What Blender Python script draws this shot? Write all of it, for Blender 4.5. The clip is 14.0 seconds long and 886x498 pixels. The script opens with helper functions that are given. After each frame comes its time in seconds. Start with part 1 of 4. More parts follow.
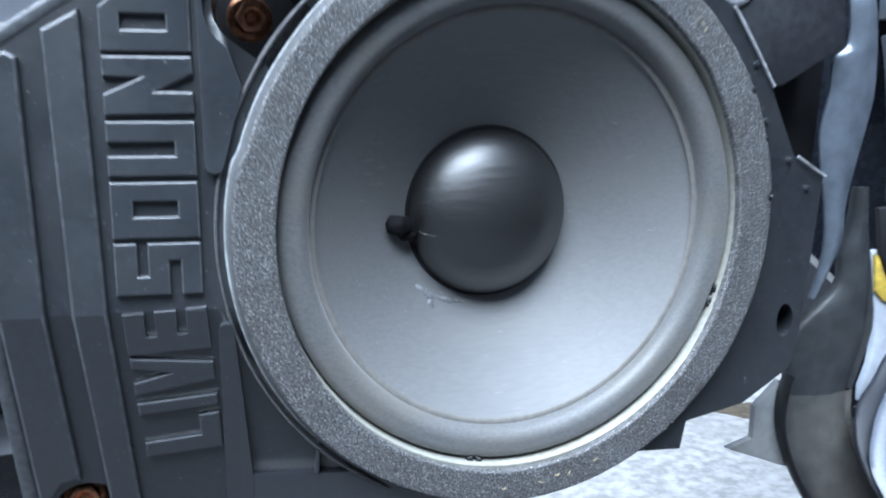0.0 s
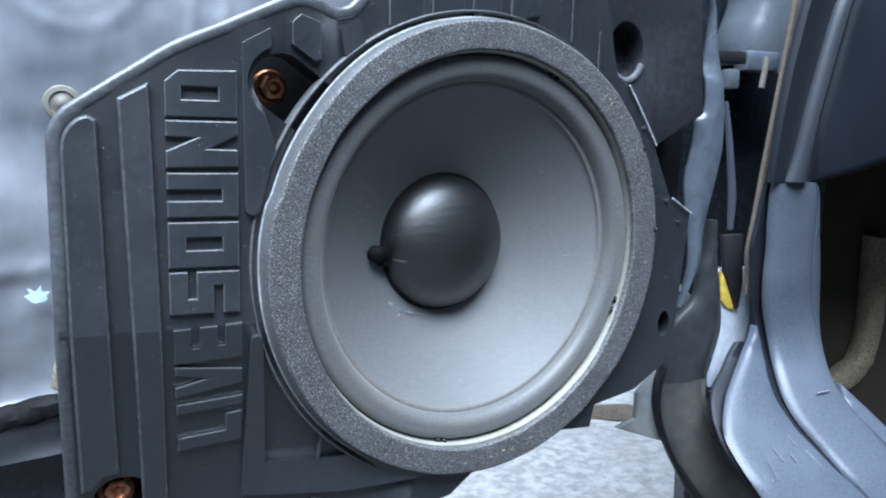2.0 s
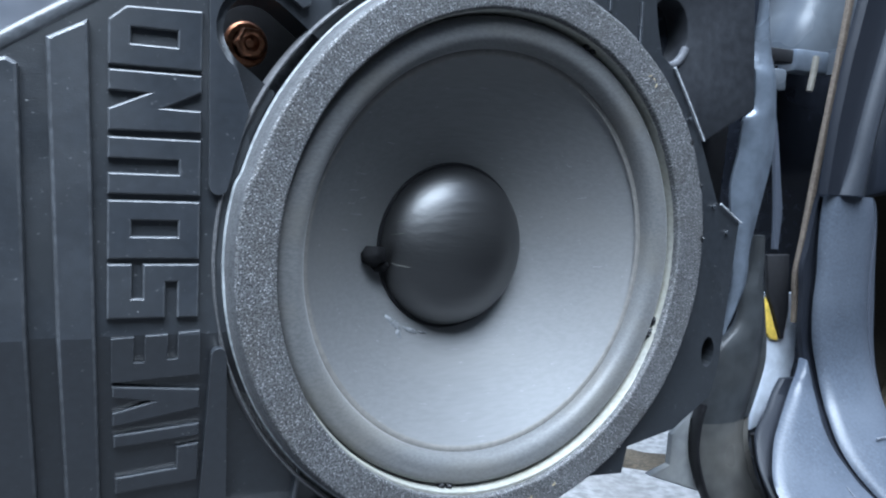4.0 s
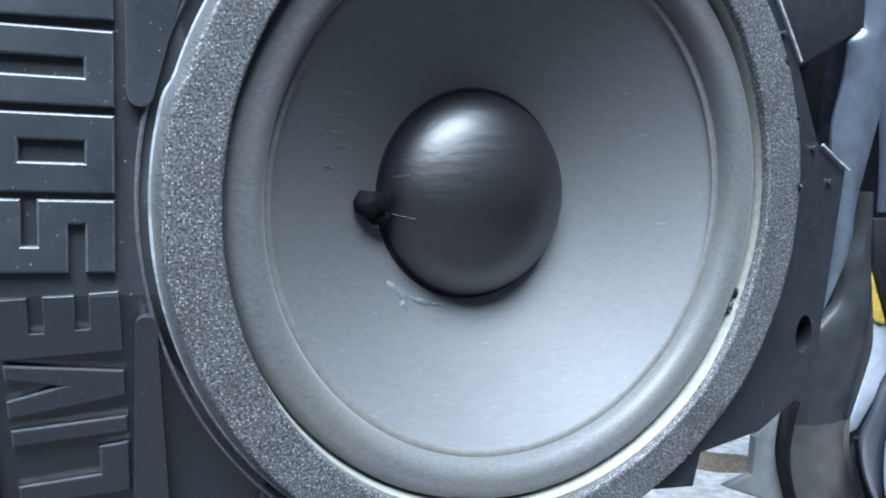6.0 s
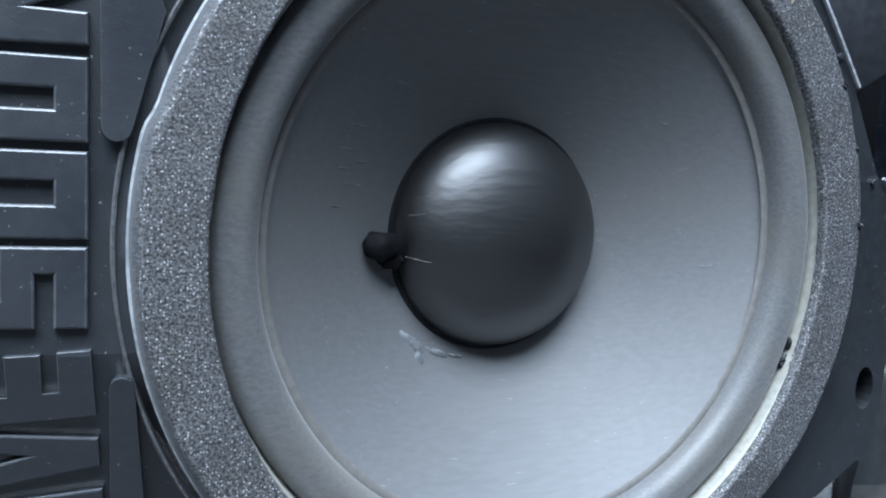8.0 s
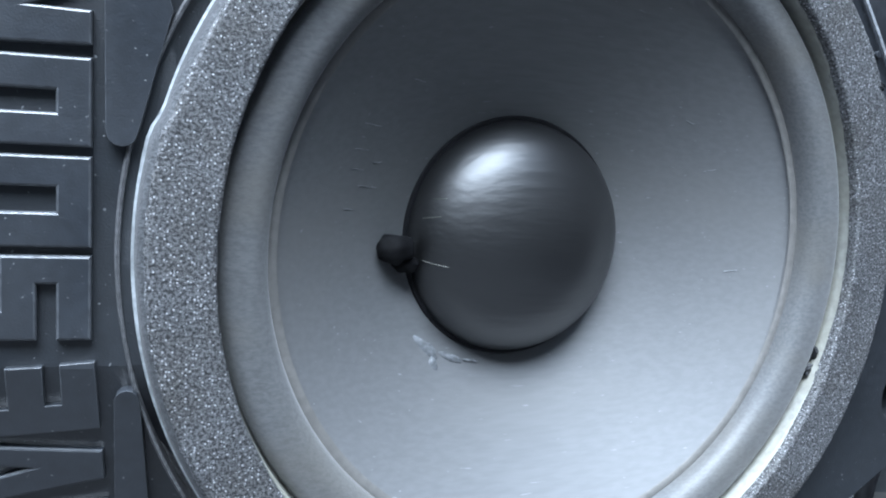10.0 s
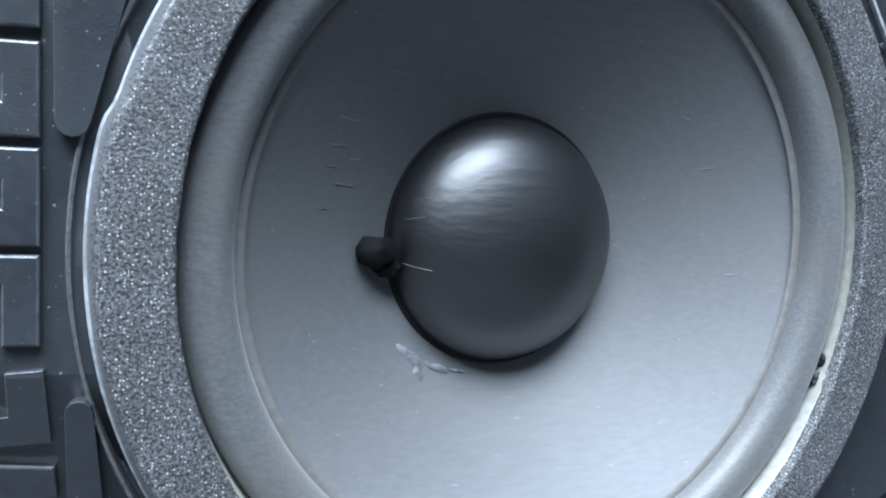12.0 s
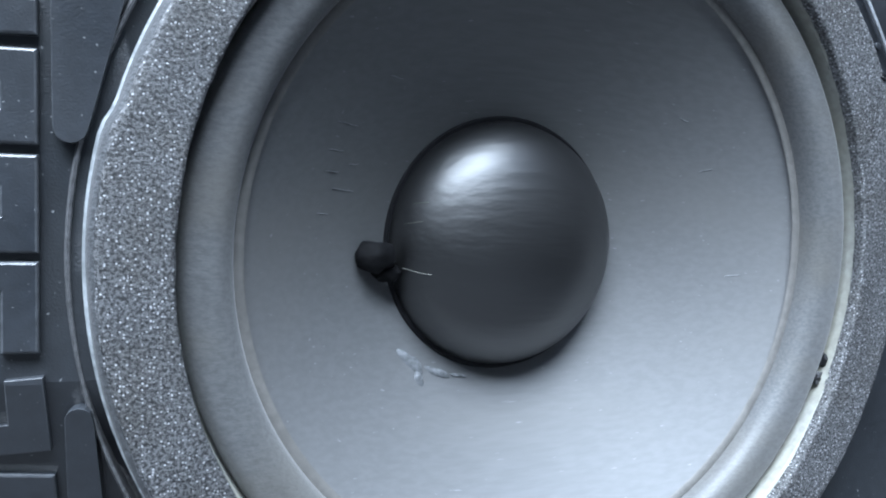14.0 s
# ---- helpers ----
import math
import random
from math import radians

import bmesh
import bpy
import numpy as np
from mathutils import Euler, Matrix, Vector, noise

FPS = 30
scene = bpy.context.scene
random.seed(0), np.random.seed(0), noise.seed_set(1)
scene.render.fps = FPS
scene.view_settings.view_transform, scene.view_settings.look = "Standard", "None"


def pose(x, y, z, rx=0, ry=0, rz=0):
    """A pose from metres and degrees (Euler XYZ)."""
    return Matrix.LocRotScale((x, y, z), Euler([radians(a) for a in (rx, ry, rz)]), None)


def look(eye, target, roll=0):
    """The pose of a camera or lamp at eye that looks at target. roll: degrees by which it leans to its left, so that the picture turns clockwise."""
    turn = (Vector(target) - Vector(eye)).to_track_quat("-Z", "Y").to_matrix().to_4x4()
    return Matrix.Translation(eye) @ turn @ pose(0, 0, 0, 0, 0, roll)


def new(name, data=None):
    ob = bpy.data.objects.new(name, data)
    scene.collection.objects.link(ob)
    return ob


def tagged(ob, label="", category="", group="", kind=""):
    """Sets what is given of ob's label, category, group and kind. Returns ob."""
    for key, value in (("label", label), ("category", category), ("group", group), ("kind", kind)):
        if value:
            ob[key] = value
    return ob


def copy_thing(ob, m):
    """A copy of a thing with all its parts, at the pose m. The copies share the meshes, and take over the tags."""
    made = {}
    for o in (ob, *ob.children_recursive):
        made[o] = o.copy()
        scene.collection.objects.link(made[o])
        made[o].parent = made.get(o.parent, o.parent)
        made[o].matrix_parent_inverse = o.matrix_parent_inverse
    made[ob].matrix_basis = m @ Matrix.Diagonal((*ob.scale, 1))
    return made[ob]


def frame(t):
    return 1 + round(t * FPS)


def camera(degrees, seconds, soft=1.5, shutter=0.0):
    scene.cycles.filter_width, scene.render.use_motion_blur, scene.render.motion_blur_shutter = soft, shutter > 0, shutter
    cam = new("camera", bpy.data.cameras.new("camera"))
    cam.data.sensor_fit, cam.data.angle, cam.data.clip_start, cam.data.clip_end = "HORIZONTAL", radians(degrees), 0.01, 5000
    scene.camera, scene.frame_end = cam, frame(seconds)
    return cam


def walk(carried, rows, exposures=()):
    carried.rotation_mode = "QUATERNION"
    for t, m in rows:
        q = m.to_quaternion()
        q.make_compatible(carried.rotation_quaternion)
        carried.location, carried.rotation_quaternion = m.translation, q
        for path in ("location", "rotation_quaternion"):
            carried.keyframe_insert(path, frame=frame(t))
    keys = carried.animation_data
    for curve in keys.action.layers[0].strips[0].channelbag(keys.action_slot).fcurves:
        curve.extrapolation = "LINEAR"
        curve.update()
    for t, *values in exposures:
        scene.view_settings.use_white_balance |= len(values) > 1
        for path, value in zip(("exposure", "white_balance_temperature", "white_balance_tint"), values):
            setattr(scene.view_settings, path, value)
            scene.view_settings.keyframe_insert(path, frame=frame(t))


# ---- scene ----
cam = camera(57.0, 14.0, soft=2.0, shutter=0.5)
PATH = [
    (0.0, (-0.07222, -0.21635, 0.52731), (0.11554, 0.75146, 0.35970), 0.010),
    (0.5, (-0.09687, -0.23926, 0.54585), (0.15316, 0.71390, 0.37562), 0.239),
    (1.0, (-0.12884, -0.25925, 0.55094), (0.18918, 0.67221, 0.37422), 2.442),
    (1.5, (-0.13501, -0.26774, 0.54887), (0.23338, 0.64939, 0.39666), 1.614),
    (2.0, (-0.13236, -0.26136, 0.53941), (0.24652, 0.65271, 0.39480), 1.311),
    (2.5, (-0.14004, -0.24820, 0.53370), (0.25008, 0.66402, 0.40863), 1.482),
    (3.0, (-0.13336, -0.24292, 0.52479), (0.26190, 0.66650, 0.39549), 3.107),
    (3.2, (-0.13129, -0.24009, 0.52370), (0.26577, 0.66971, 0.40282), 3.308),
    (5.5, (-0.08576, -0.16283, 0.50717), (0.24869, 0.77566, 0.42136), 1.530),
    (6.0, (-0.08437, -0.16349, 0.50319), (0.23329, 0.77875, 0.39699), 2.131),
    (6.5, (-0.08273, -0.15829, 0.50405), (0.22688, 0.78843, 0.41532), 2.145),
    (7.0, (-0.08026, -0.15202, 0.50494), (0.21825, 0.79949, 0.43065), 1.973),
    (9.5, (-0.07425, -0.13991, 0.50928), (0.20091, 0.81771, 0.42406), 2.540),
    (10.0, (-0.07556, -0.13843, 0.51123), (0.19592, 0.81822, 0.40582), 2.823),
    (10.5, (-0.07553, -0.13849, 0.50854), (0.20134, 0.81669, 0.40376), 2.409),
    (11.0, (-0.07328, -0.13612, 0.50713), (0.20752, 0.82083, 0.43364), 2.086),
    (11.5, (-0.06996, -0.13228, 0.50559), (0.20584, 0.82610, 0.43178), 1.852),
    (12.0, (-0.06944, -0.13041, 0.50679), (0.20061, 0.82903, 0.42591), 2.358),
    (12.5, (-0.06929, -0.13022, 0.50597), (0.19870, 0.82996, 0.42703), 1.947),
    (13.0, (-0.06909, -0.12988, 0.50700), (0.19941, 0.83008, 0.42709), 1.922),
    (13.5, (-0.06961, -0.13033, 0.50498), (0.20093, 0.83027, 0.44136), 1.559),
    (14.0, (-0.06916, -0.13055, 0.50524), (0.19988, 0.83028, 0.43867), 1.578),
]
EXPOSURES = [(0.0, 1.21, 5130, 5), (0.5, 1.06, 5130, 5), (3.2, 1.02, 5130, 5), (5.5, 1.06, 5130, 5), (6.0, 1.22, 5130, 5), (6.5, 0.95, 5130, 5), (7.0, 0.74, 5130, 5), (9.5, 1.21, 5130, 5), (14.0, 1.21, 5130, 5)]
walk(cam, [(t, look(eye, target, roll)) for t, eye, target, roll in PATH], EXPOSURES)

# ---- light ----
SUN_FROM = Vector((-0.22, -0.33, 0.915)).normalized()
world = bpy.data.worlds.new("world")
scene.world = world
world.use_nodes = True
wn, wl = world.node_tree.nodes, world.node_tree.links
sky = wn.new("ShaderNodeTexSky")
sky.sky_type, sky.sun_disc = "NISHITA", False
sky.sun_elevation = math.asin(SUN_FROM.z)
sky.sun_rotation = math.atan2(SUN_FROM.x, SUN_FROM.y)
sky.dust_density = 2.0
wl.new(sky.outputs["Color"], wn["Background"].inputs["Color"])
wn["Background"].inputs["Strength"].default_value = 0.065
sun = new("sun", bpy.data.lights.new("sun", "SUN"))
sun.data.energy, sun.data.angle, sun.data.color = 6.2, radians(56), (1.0, 0.97, 0.93)
sun.matrix_world = look((0, 0, 5), Vector((0, 0, 5)) - SUN_FROM)


# ---- materials ----
def material(name, base, rough=0.5, metal=0.0, spec=0.5, vary=0.25, scale=(900.0, 60.0), bump=0.15, bump_scale=1500.0,
             specks=0.0, tint=None, coat=0.0, sheen=0.0, rough_vary=0.1, bump_dist=0.0004, stretch=(1, 1, 1), ior=1.5):
    """A surface with colour variation at two scales, fine relief, uneven gloss and, if wanted, pale dust specks."""
    m = bpy.data.materials.new(name)
    m.use_nodes = True
    n, l = m.node_tree.nodes, m.node_tree.links
    b = n["Principled BSDF"]
    co = n.new("ShaderNodeTexCoord")
    mp = n.new("ShaderNodeMapping")
    mp.inputs["Scale"].default_value = stretch
    l.new(co.outputs["Object"], mp.inputs["Vector"])

    def tex(s, detail=3.0):
        t = n.new("ShaderNodeTexNoise")
        t.inputs["Scale"].default_value, t.inputs["Detail"].default_value = s, detail
        l.new(mp.outputs["Vector"], t.inputs["Vector"])
        return t.outputs["Fac"]

    def span(value, lo, hi, a, c):
        r = n.new("ShaderNodeMapRange")
        for key, v in zip((1, 2, 3, 4), (lo, hi, a, c)):
            r.inputs[key].default_value = v
        l.new(value, r.inputs[0])
        return r.outputs[0]

    def mix(fac, a, c):
        x = n.new("ShaderNodeMix")
        x.data_type = "RGBA"
        for sock, v in ((0, fac), (6, a), (7, c)):
            if isinstance(v, (tuple, float)):
                x.inputs[sock].default_value = v
            else:
                l.new(v, x.inputs[sock])
        return x.outputs[2]

    dark = tuple(v * (1 - vary) for v in base) + (1,)
    light = tuple(min(1, v * (1 + vary)) for v in base) + (1,)
    coarse = tex(scale[1], 4)
    colour = mix(span(tex(scale[0]), 0.35, 0.65, 0, 1), dark, light)
    other = (tint or tuple(v * (1 - vary) for v in base)) + (1,)
    colour = mix(span(coarse, 0.45, 0.75, 0, 0.6), colour, other)
    if specks:
        colour = mix(span(tex(1300.0, 1), 0.775 - 0.03 * specks, 0.80, 0, 0.6), colour, (0.35, 0.36, 0.37, 1))
    l.new(colour, b.inputs["Base Color"])
    l.new(span(tex(scale[1] * 0.7), 0.3, 0.7, rough - rough_vary, rough + rough_vary), b.inputs["Roughness"])
    b.inputs["Metallic"].default_value = metal
    b.inputs["IOR"].default_value = ior
    b.inputs["Specular IOR Level"].default_value = spec
    b.inputs["Coat Weight"].default_value = coat
    b.inputs["Coat Roughness"].default_value = 0.12
    b.inputs["Sheen Weight"].default_value = sheen
    if bump:
        bp = n.new("ShaderNodeBump")
        bp.inputs["Strength"].default_value, bp.inputs["Distance"].default_value = bump, bump_dist
        l.new(tex(bump_scale, 2), bp.inputs["Height"])
        l.new(bp.outputs["Normal"], b.inputs["Normal"])
    return m


def foam_material():
    """Open-cell sponge: grey cell walls, with pit shade and single glints painted into the colour."""
    m = material("sponge_foam", (0.1, 0.1, 0.1), 0.62, bump=0, vary=0.3, scale=(700.0, 45.0))
    n, l = m.node_tree.nodes, m.node_tree.links
    b = n["Principled BSDF"]
    co = n.new("ShaderNodeTexCoord")

    def grain(kind, scale, detail=0.0):
        t = n.new(kind)
        t.inputs["Scale"].default_value = scale
        if detail:
            t.inputs["Detail"].default_value, t.inputs["Roughness"].default_value = detail, 0.7
        l.new(co.outputs["Object"], t.inputs["Vector"])
        return t

    def span(value, lo, hi, a, c):
        r = n.new("ShaderNodeMapRange")
        for key, v in zip((1, 2, 3, 4), (lo, hi, a, c)):
            r.inputs[key].default_value = v
        l.new(value, r.inputs[0])
        return r.outputs[0]

    def mix(fac, a, c):
        x = n.new("ShaderNodeMix")
        x.data_type = "RGBA"
        for sock, v in ((0, fac), (6, a), (7, c)):
            if isinstance(v, tuple):
                x.inputs[sock].default_value = v
            else:
                l.new(v, x.inputs[sock])
        return x.outputs[2]

    fine = grain("ShaderNodeTexNoise", 1900.0, 4.0).outputs["Fac"]
    patch = grain("ShaderNodeTexNoise", 60.0, 3.0).outputs["Fac"]
    cells = grain("ShaderNodeTexVoronoi", 1900.0)
    wall = mix(span(patch, 0.45, 0.7, 0, 1), (0.170, 0.172, 0.178, 1), (0.135, 0.131, 0.126, 1))
    colour = mix(span(fine, 0.42, 0.58, 0, 1), (0.012, 0.012, 0.013, 1), wall)
    pick = n.new("ShaderNodeSeparateColor")
    l.new(cells.outputs["Color"], pick.inputs[0])
    both = n.new("ShaderNodeMath")
    both.operation = "MULTIPLY"
    l.new(span(cells.outputs["Distance"], 0.18, 0.36, 1.0, 0.0), both.inputs[0])
    l.new(span(pick.outputs[0], 0.52, 0.75, 0.0, 1.0), both.inputs[1])
    l.new(mix(both.outputs[0], colour, (0.60, 0.61, 0.63, 1)), b.inputs["Base Color"])
    bp = n.new("ShaderNodeBump")
    bp.inputs["Strength"].default_value, bp.inputs["Distance"].default_value = 0.7, 0.0004
    l.new(fine, bp.inputs["Height"])
    l.new(bp.outputs["Normal"], b.inputs["Normal"])
    b.inputs["Specular IOR Level"].default_value = 0.8
    return m


PLASTIC = material("charcoal_plastic", (0.027, 0.031, 0.038), 0.35, ior=1.65, spec=1.0, vary=0.15, scale=(500, 40), bump=0.12, bump_scale=2500, specks=0.9, tint=(0.024, 0.026, 0.029))
# Plate tone is darker than the letters, painting shade between the raised parts.
PLASTIC_SHADED = material("shaded_grained_charcoal", (0.021, 0.024, 0.029), 0.40, ior=1.65, spec=0.85, vary=0.18, scale=(450, 35), bump=0.2, bump_scale=2500, specks=1.2, tint=(0.018, 0.020, 0.022))
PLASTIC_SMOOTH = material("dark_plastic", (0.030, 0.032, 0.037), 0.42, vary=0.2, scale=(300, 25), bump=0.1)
# Pale tone that paints the highlight along cut edges.
EDGE_GLINT = material("edge_glint_plastic", (0.38, 0.39, 0.41), 0.5, vary=0.3, scale=(600, 80))
# Pale rim tone puts the light caught by raised edges into the colour.
EDGE_LIGHT = material("edge_highlight_plastic", (0.085, 0.09, 0.098), 0.36, vary=0.25, scale=(500, 60), spec=0.8)
FOAM = foam_material()
SKIN = material("sponge_skin", (0.075, 0.077, 0.081), 0.6, vary=0.3, scale=(900, 90), bump=0.6, bump_scale=1700, tint=(0.06, 0.062, 0.066), sheen=0.1)
CONE = material("satin_cone", (0.175, 0.177, 0.180), 0.62, spec=0.42, ior=1.8, vary=0.06, scale=(900, 30), specks=1.2, bump=0.08, bump_scale=420, rough_vary=0.05, tint=(0.19, 0.187, 0.180), stretch=(0.12, 1, 1))
CAP = material("black_dust_cap", (0.004, 0.0042, 0.0046), 0.41, spec=0.58, ior=2.1, vary=0.2, scale=(700, 60), bump=0.35, bump_scale=420, rough_vary=0.06, stretch=(0.16, 1, 1))
SURROUND = material("rubber_surround", (0.135, 0.137, 0.138), 0.5, vary=0.14, scale=(1500, 50), bump=0.18, bump_scale=2400, tint=(0.15, 0.138, 0.112), sheen=0.25, stretch=(0.5, 1, 1))
GLUE = material("brown_glue", (0.205, 0.198, 0.186), 0.45, vary=0.12, scale=(500, 90))
BAND = material("cream_gasket_band", (0.33, 0.33, 0.295), 0.5, vary=0.12, scale=(600, 60), tint=(0.28, 0.265, 0.20))
RIM = material("grey_rim", (0.17, 0.17, 0.175), 0.4, metal=0.2, vary=0.25, scale=(900, 120), bump=0.3)
PALE_LINE = material("pale_foil_edge", (0.36, 0.38, 0.39), 0.4, vary=0.3, scale=(500, 90))
BLACK = material("black_rubber_and_shade", (0.010, 0.010, 0.012), 0.55, vary=0.3, scale=(400, 40))
COPPER = material("coppery_plated_steel", (0.42, 0.20, 0.11), 0.34, metal=0.85, vary=0.35, scale=(700, 150), bump=0.3, bump_scale=700, tint=(0.20, 0.07, 0.03))
SHEET = material("black_painted_steel", (0.020, 0.023, 0.032), 0.22, vary=0.3, scale=(200, 14), bump=0.05, coat=0.6)
FILM = material("hazy_plastic_film", (0.25, 0.26, 0.288), 0.26, coat=0.45, spec=0.8, vary=0.30, scale=(40, 12), bump=0.2, bump_scale=60, bump_dist=0.002, tint=(0.10, 0.125, 0.175), rough_vary=0.1, stretch=(1, 1, 0.9), specks=0.3)
BEIGE = material("beige_nylon", (0.20, 0.188, 0.16), 0.6, vary=0.15, scale=(400, 60))
WHITE = material("white_nylon", (0.78, 0.80, 0.76), 0.4, vary=0.06, scale=(400, 60))
PAPER = material("pale_blue_paper", (0.60, 0.75, 0.85), 0.6, vary=0.15, scale=(900, 90))
TAPE = material("black_cloth_tape", (0.008, 0.008, 0.009), 0.75, spec=0.2, vary=0.5, scale=(300, 120), bump=0.8, bump_scale=350)
STEEL = material("blue_grey_painted_steel", (0.145, 0.168, 0.205), 0.34, metal=0.3, vary=0.15, scale=(200, 25), coat=0.25)
TAUPE = material("dusty_taupe_steel", (0.085, 0.085, 0.082), 0.34, vary=0.2, scale=(120, 16), coat=0.3, tint=(0.19, 0.172, 0.138))
PALE_STEEL = material("pale_dusty_steel", (0.30, 0.31, 0.315), 0.4, vary=0.12, scale=(200, 25), tint=(0.24, 0.225, 0.19))
SLATE = material("dark_slate_steel", (0.040, 0.043, 0.046), 0.38, vary=0.2, scale=(160, 22), tint=(0.055, 0.053, 0.048))
DIRT = material("brown_dirt", (0.07, 0.055, 0.035), 0.9, vary=0.4, scale=(200, 30), bump=0.8, bump_scale=120, bump_dist=0.003)
HINGE = material("pale_hinge_paint", (0.095, 0.106, 0.122), 0.3, vary=0.06, scale=(200, 25))
TRIM = material("slate_grey_trim", (0.070, 0.079, 0.102), 0.48, vary=0.12, scale=(1200, 25), bump=0.3, bump_scale=1800, specks=0.5)
# Lit and shaded tones of the slate trim, for its bright and dark sides.
TRIM_PALE = material("lit_slate_trim", (0.072, 0.083, 0.106), 0.40, vary=0.16, scale=(900, 25), bump=0.2, bump_scale=1800, specks=0.8, tint=(0.105, 0.117, 0.143))
TRIM_DARK = material("shaded_slate_trim", (0.014, 0.016, 0.022), 0.50, spec=0.25, vary=0.12, scale=(1200, 25), bump=0.3, bump_scale=1800)
DASH = material("blue_black_dashboard", (0.015, 0.018, 0.026), 0.50, spec=0.25, vary=0.12, scale=(1200, 25), bump=0.3, bump_scale=1800)
WELT = material("tan_welt", (0.16, 0.13, 0.10), 0.7, vary=0.3, scale=(900, 100))
WHITE_PAINT = material("white_painted_steel", (0.55, 0.59, 0.66), 0.35, vary=0.1, scale=(200, 40))
YELLOW = material("yellow_wax", (0.62, 0.45, 0.07), 0.5, vary=0.25, scale=(300, 60))
# Carpet tone includes the shade under the dashboard; the fold's tone is lit.
CARPET = material("shaded_carpet", (0.034, 0.027, 0.016), 0.9, vary=0.35, scale=(500, 30), bump=0.8, bump_scale=900)
CARPET_PALE = material("lit_carpet", (0.19, 0.16, 0.108), 0.9, vary=0.35, scale=(500, 30), bump=0.8, bump_scale=900)
CONCRETE = material("pale_concrete", (0.235, 0.232, 0.228), 0.85, vary=0.28, scale=(70, 9), bump=0.5, bump_scale=60, bump_dist=0.004, tint=(0.20, 0.19, 0.18))
# Unseen ground is darkened in place of the shade before the car.
GROUND_DARK = material("darkened_ground", (0.04, 0.04, 0.042), 0.85, vary=0.3, scale=(120, 3), bump=0.6, bump_scale=150, bump_dist=0.004)
CABIN = material("shaded_cabin_cloth", (0.014, 0.014, 0.016), 0.8, vary=0.3, scale=(300, 10))


# ---- mesh tools ----
def part(name, bm, mat, parent=None, label="", sharp=0.6):
    bmesh.ops.recalc_face_normals(bm, faces=bm.faces)
    for f in bm.faces:
        f.smooth = True
    for e in bm.edges:
        if e.calc_face_angle(0) > sharp:
            e.smooth = False
    me = bpy.data.meshes.new(name)
    bm.to_mesh(me)
    bm.free()
    me.materials.append(mat)
    ob = new(name, me)
    if parent:
        ob.parent = parent
        ob.matrix_parent_inverse = parent.matrix_world.inverted()
    return tagged(ob, label)


def thing(name, at, label, category, group="", kind=""):
    ob = new(name)
    ob.location, ob.empty_display_size = at, 0.02
    bpy.context.view_layer.update()
    return tagged(ob, label, category, group, kind)


def solid(outline, top, base, holes=(), bevel=0.0, seg=2, cuts=(), back=True, lit=-1):
    """A plate from a 2D outline with holes, from height base up to top, its upper rim rounded; cuts: lines (axis, value) to divide it."""
    bm = bmesh.new()
    edges = []
    for loop in (outline, *holes):
        vs = [bm.verts.new((x, y, top)) for x, y in loop]
        edges += [bm.edges.new((vs[i], vs[(i + 1) % len(vs)])) for i in range(len(vs))]
    bmesh.ops.triangle_fill(bm, use_beauty=True, use_dissolve=False, edges=edges)
    for axis, value in cuts:
        co, no = [0, 0, 0], [0, 0, 0]
        co[axis], no[axis] = value, 1
        bmesh.ops.bisect_plane(bm, geom=bm.verts[:] + bm.edges[:] + bm.faces[:], plane_co=co, plane_no=no)
    rim = [e for e in bm.edges if len(e.link_faces) == 1]
    faces = bm.faces[:]
    low = {v: bm.verts.new((v.co.x, v.co.y, base)) for v in bm.verts[:]}
    if back:
        for f in faces:
            bm.faces.new([low[v] for v in reversed(f.verts)])
    for e in rim:
        a, b = e.verts
        bm.faces.new((a, b, low[b], low[a]))
    if not back:
        used = {v for e in rim for v in e.verts}
        bmesh.ops.delete(bm, geom=[low[v] for v in low if v not in used], context="VERTS")
    bmesh.ops.recalc_face_normals(bm, faces=bm.faces)
    if bevel:
        bmesh.ops.bevel(bm, geom=rim, offset=bevel, segments=seg, profile=0.5, affect="EDGES", clamp_overlap=True, material=lit)
    return bm


def arc(cx, cy, rx, ry, a0, a1, n):
    return [(cx + rx * math.cos(radians(a0 + (a1 - a0) * i / n)), cy + ry * math.sin(radians(a0 + (a1 - a0) * i / n))) for i in range(n + 1)]


def ellipse(cx, cy, rx, ry, n=32):
    return arc(cx, cy, rx, ry, 0, 360, n)[:-1]


def lathe(profile, n=128, closed=False):
    bm = bmesh.new()
    rings = [[bm.verts.new((r * math.cos(2 * math.pi * i / n), r * math.sin(2 * math.pi * i / n), h)) for i in range(n)] if r > 0
             else [bm.verts.new((0, 0, h))] for r, h in profile]
    pairs = list(zip(rings, rings[1:])) + ([(rings[-1], rings[0])] if closed else [])
    for a, b in pairs:
        for i in range(n):
            j = (i + 1) % n
            if len(b) == 1:
                bm.faces.new((a[i], a[j], b[0]))
            elif len(a) == 1:
                bm.faces.new((a[0], b[j], b[i]))
            else:
                bm.faces.new((a[i], a[j], b[j], b[i]))
    return bm


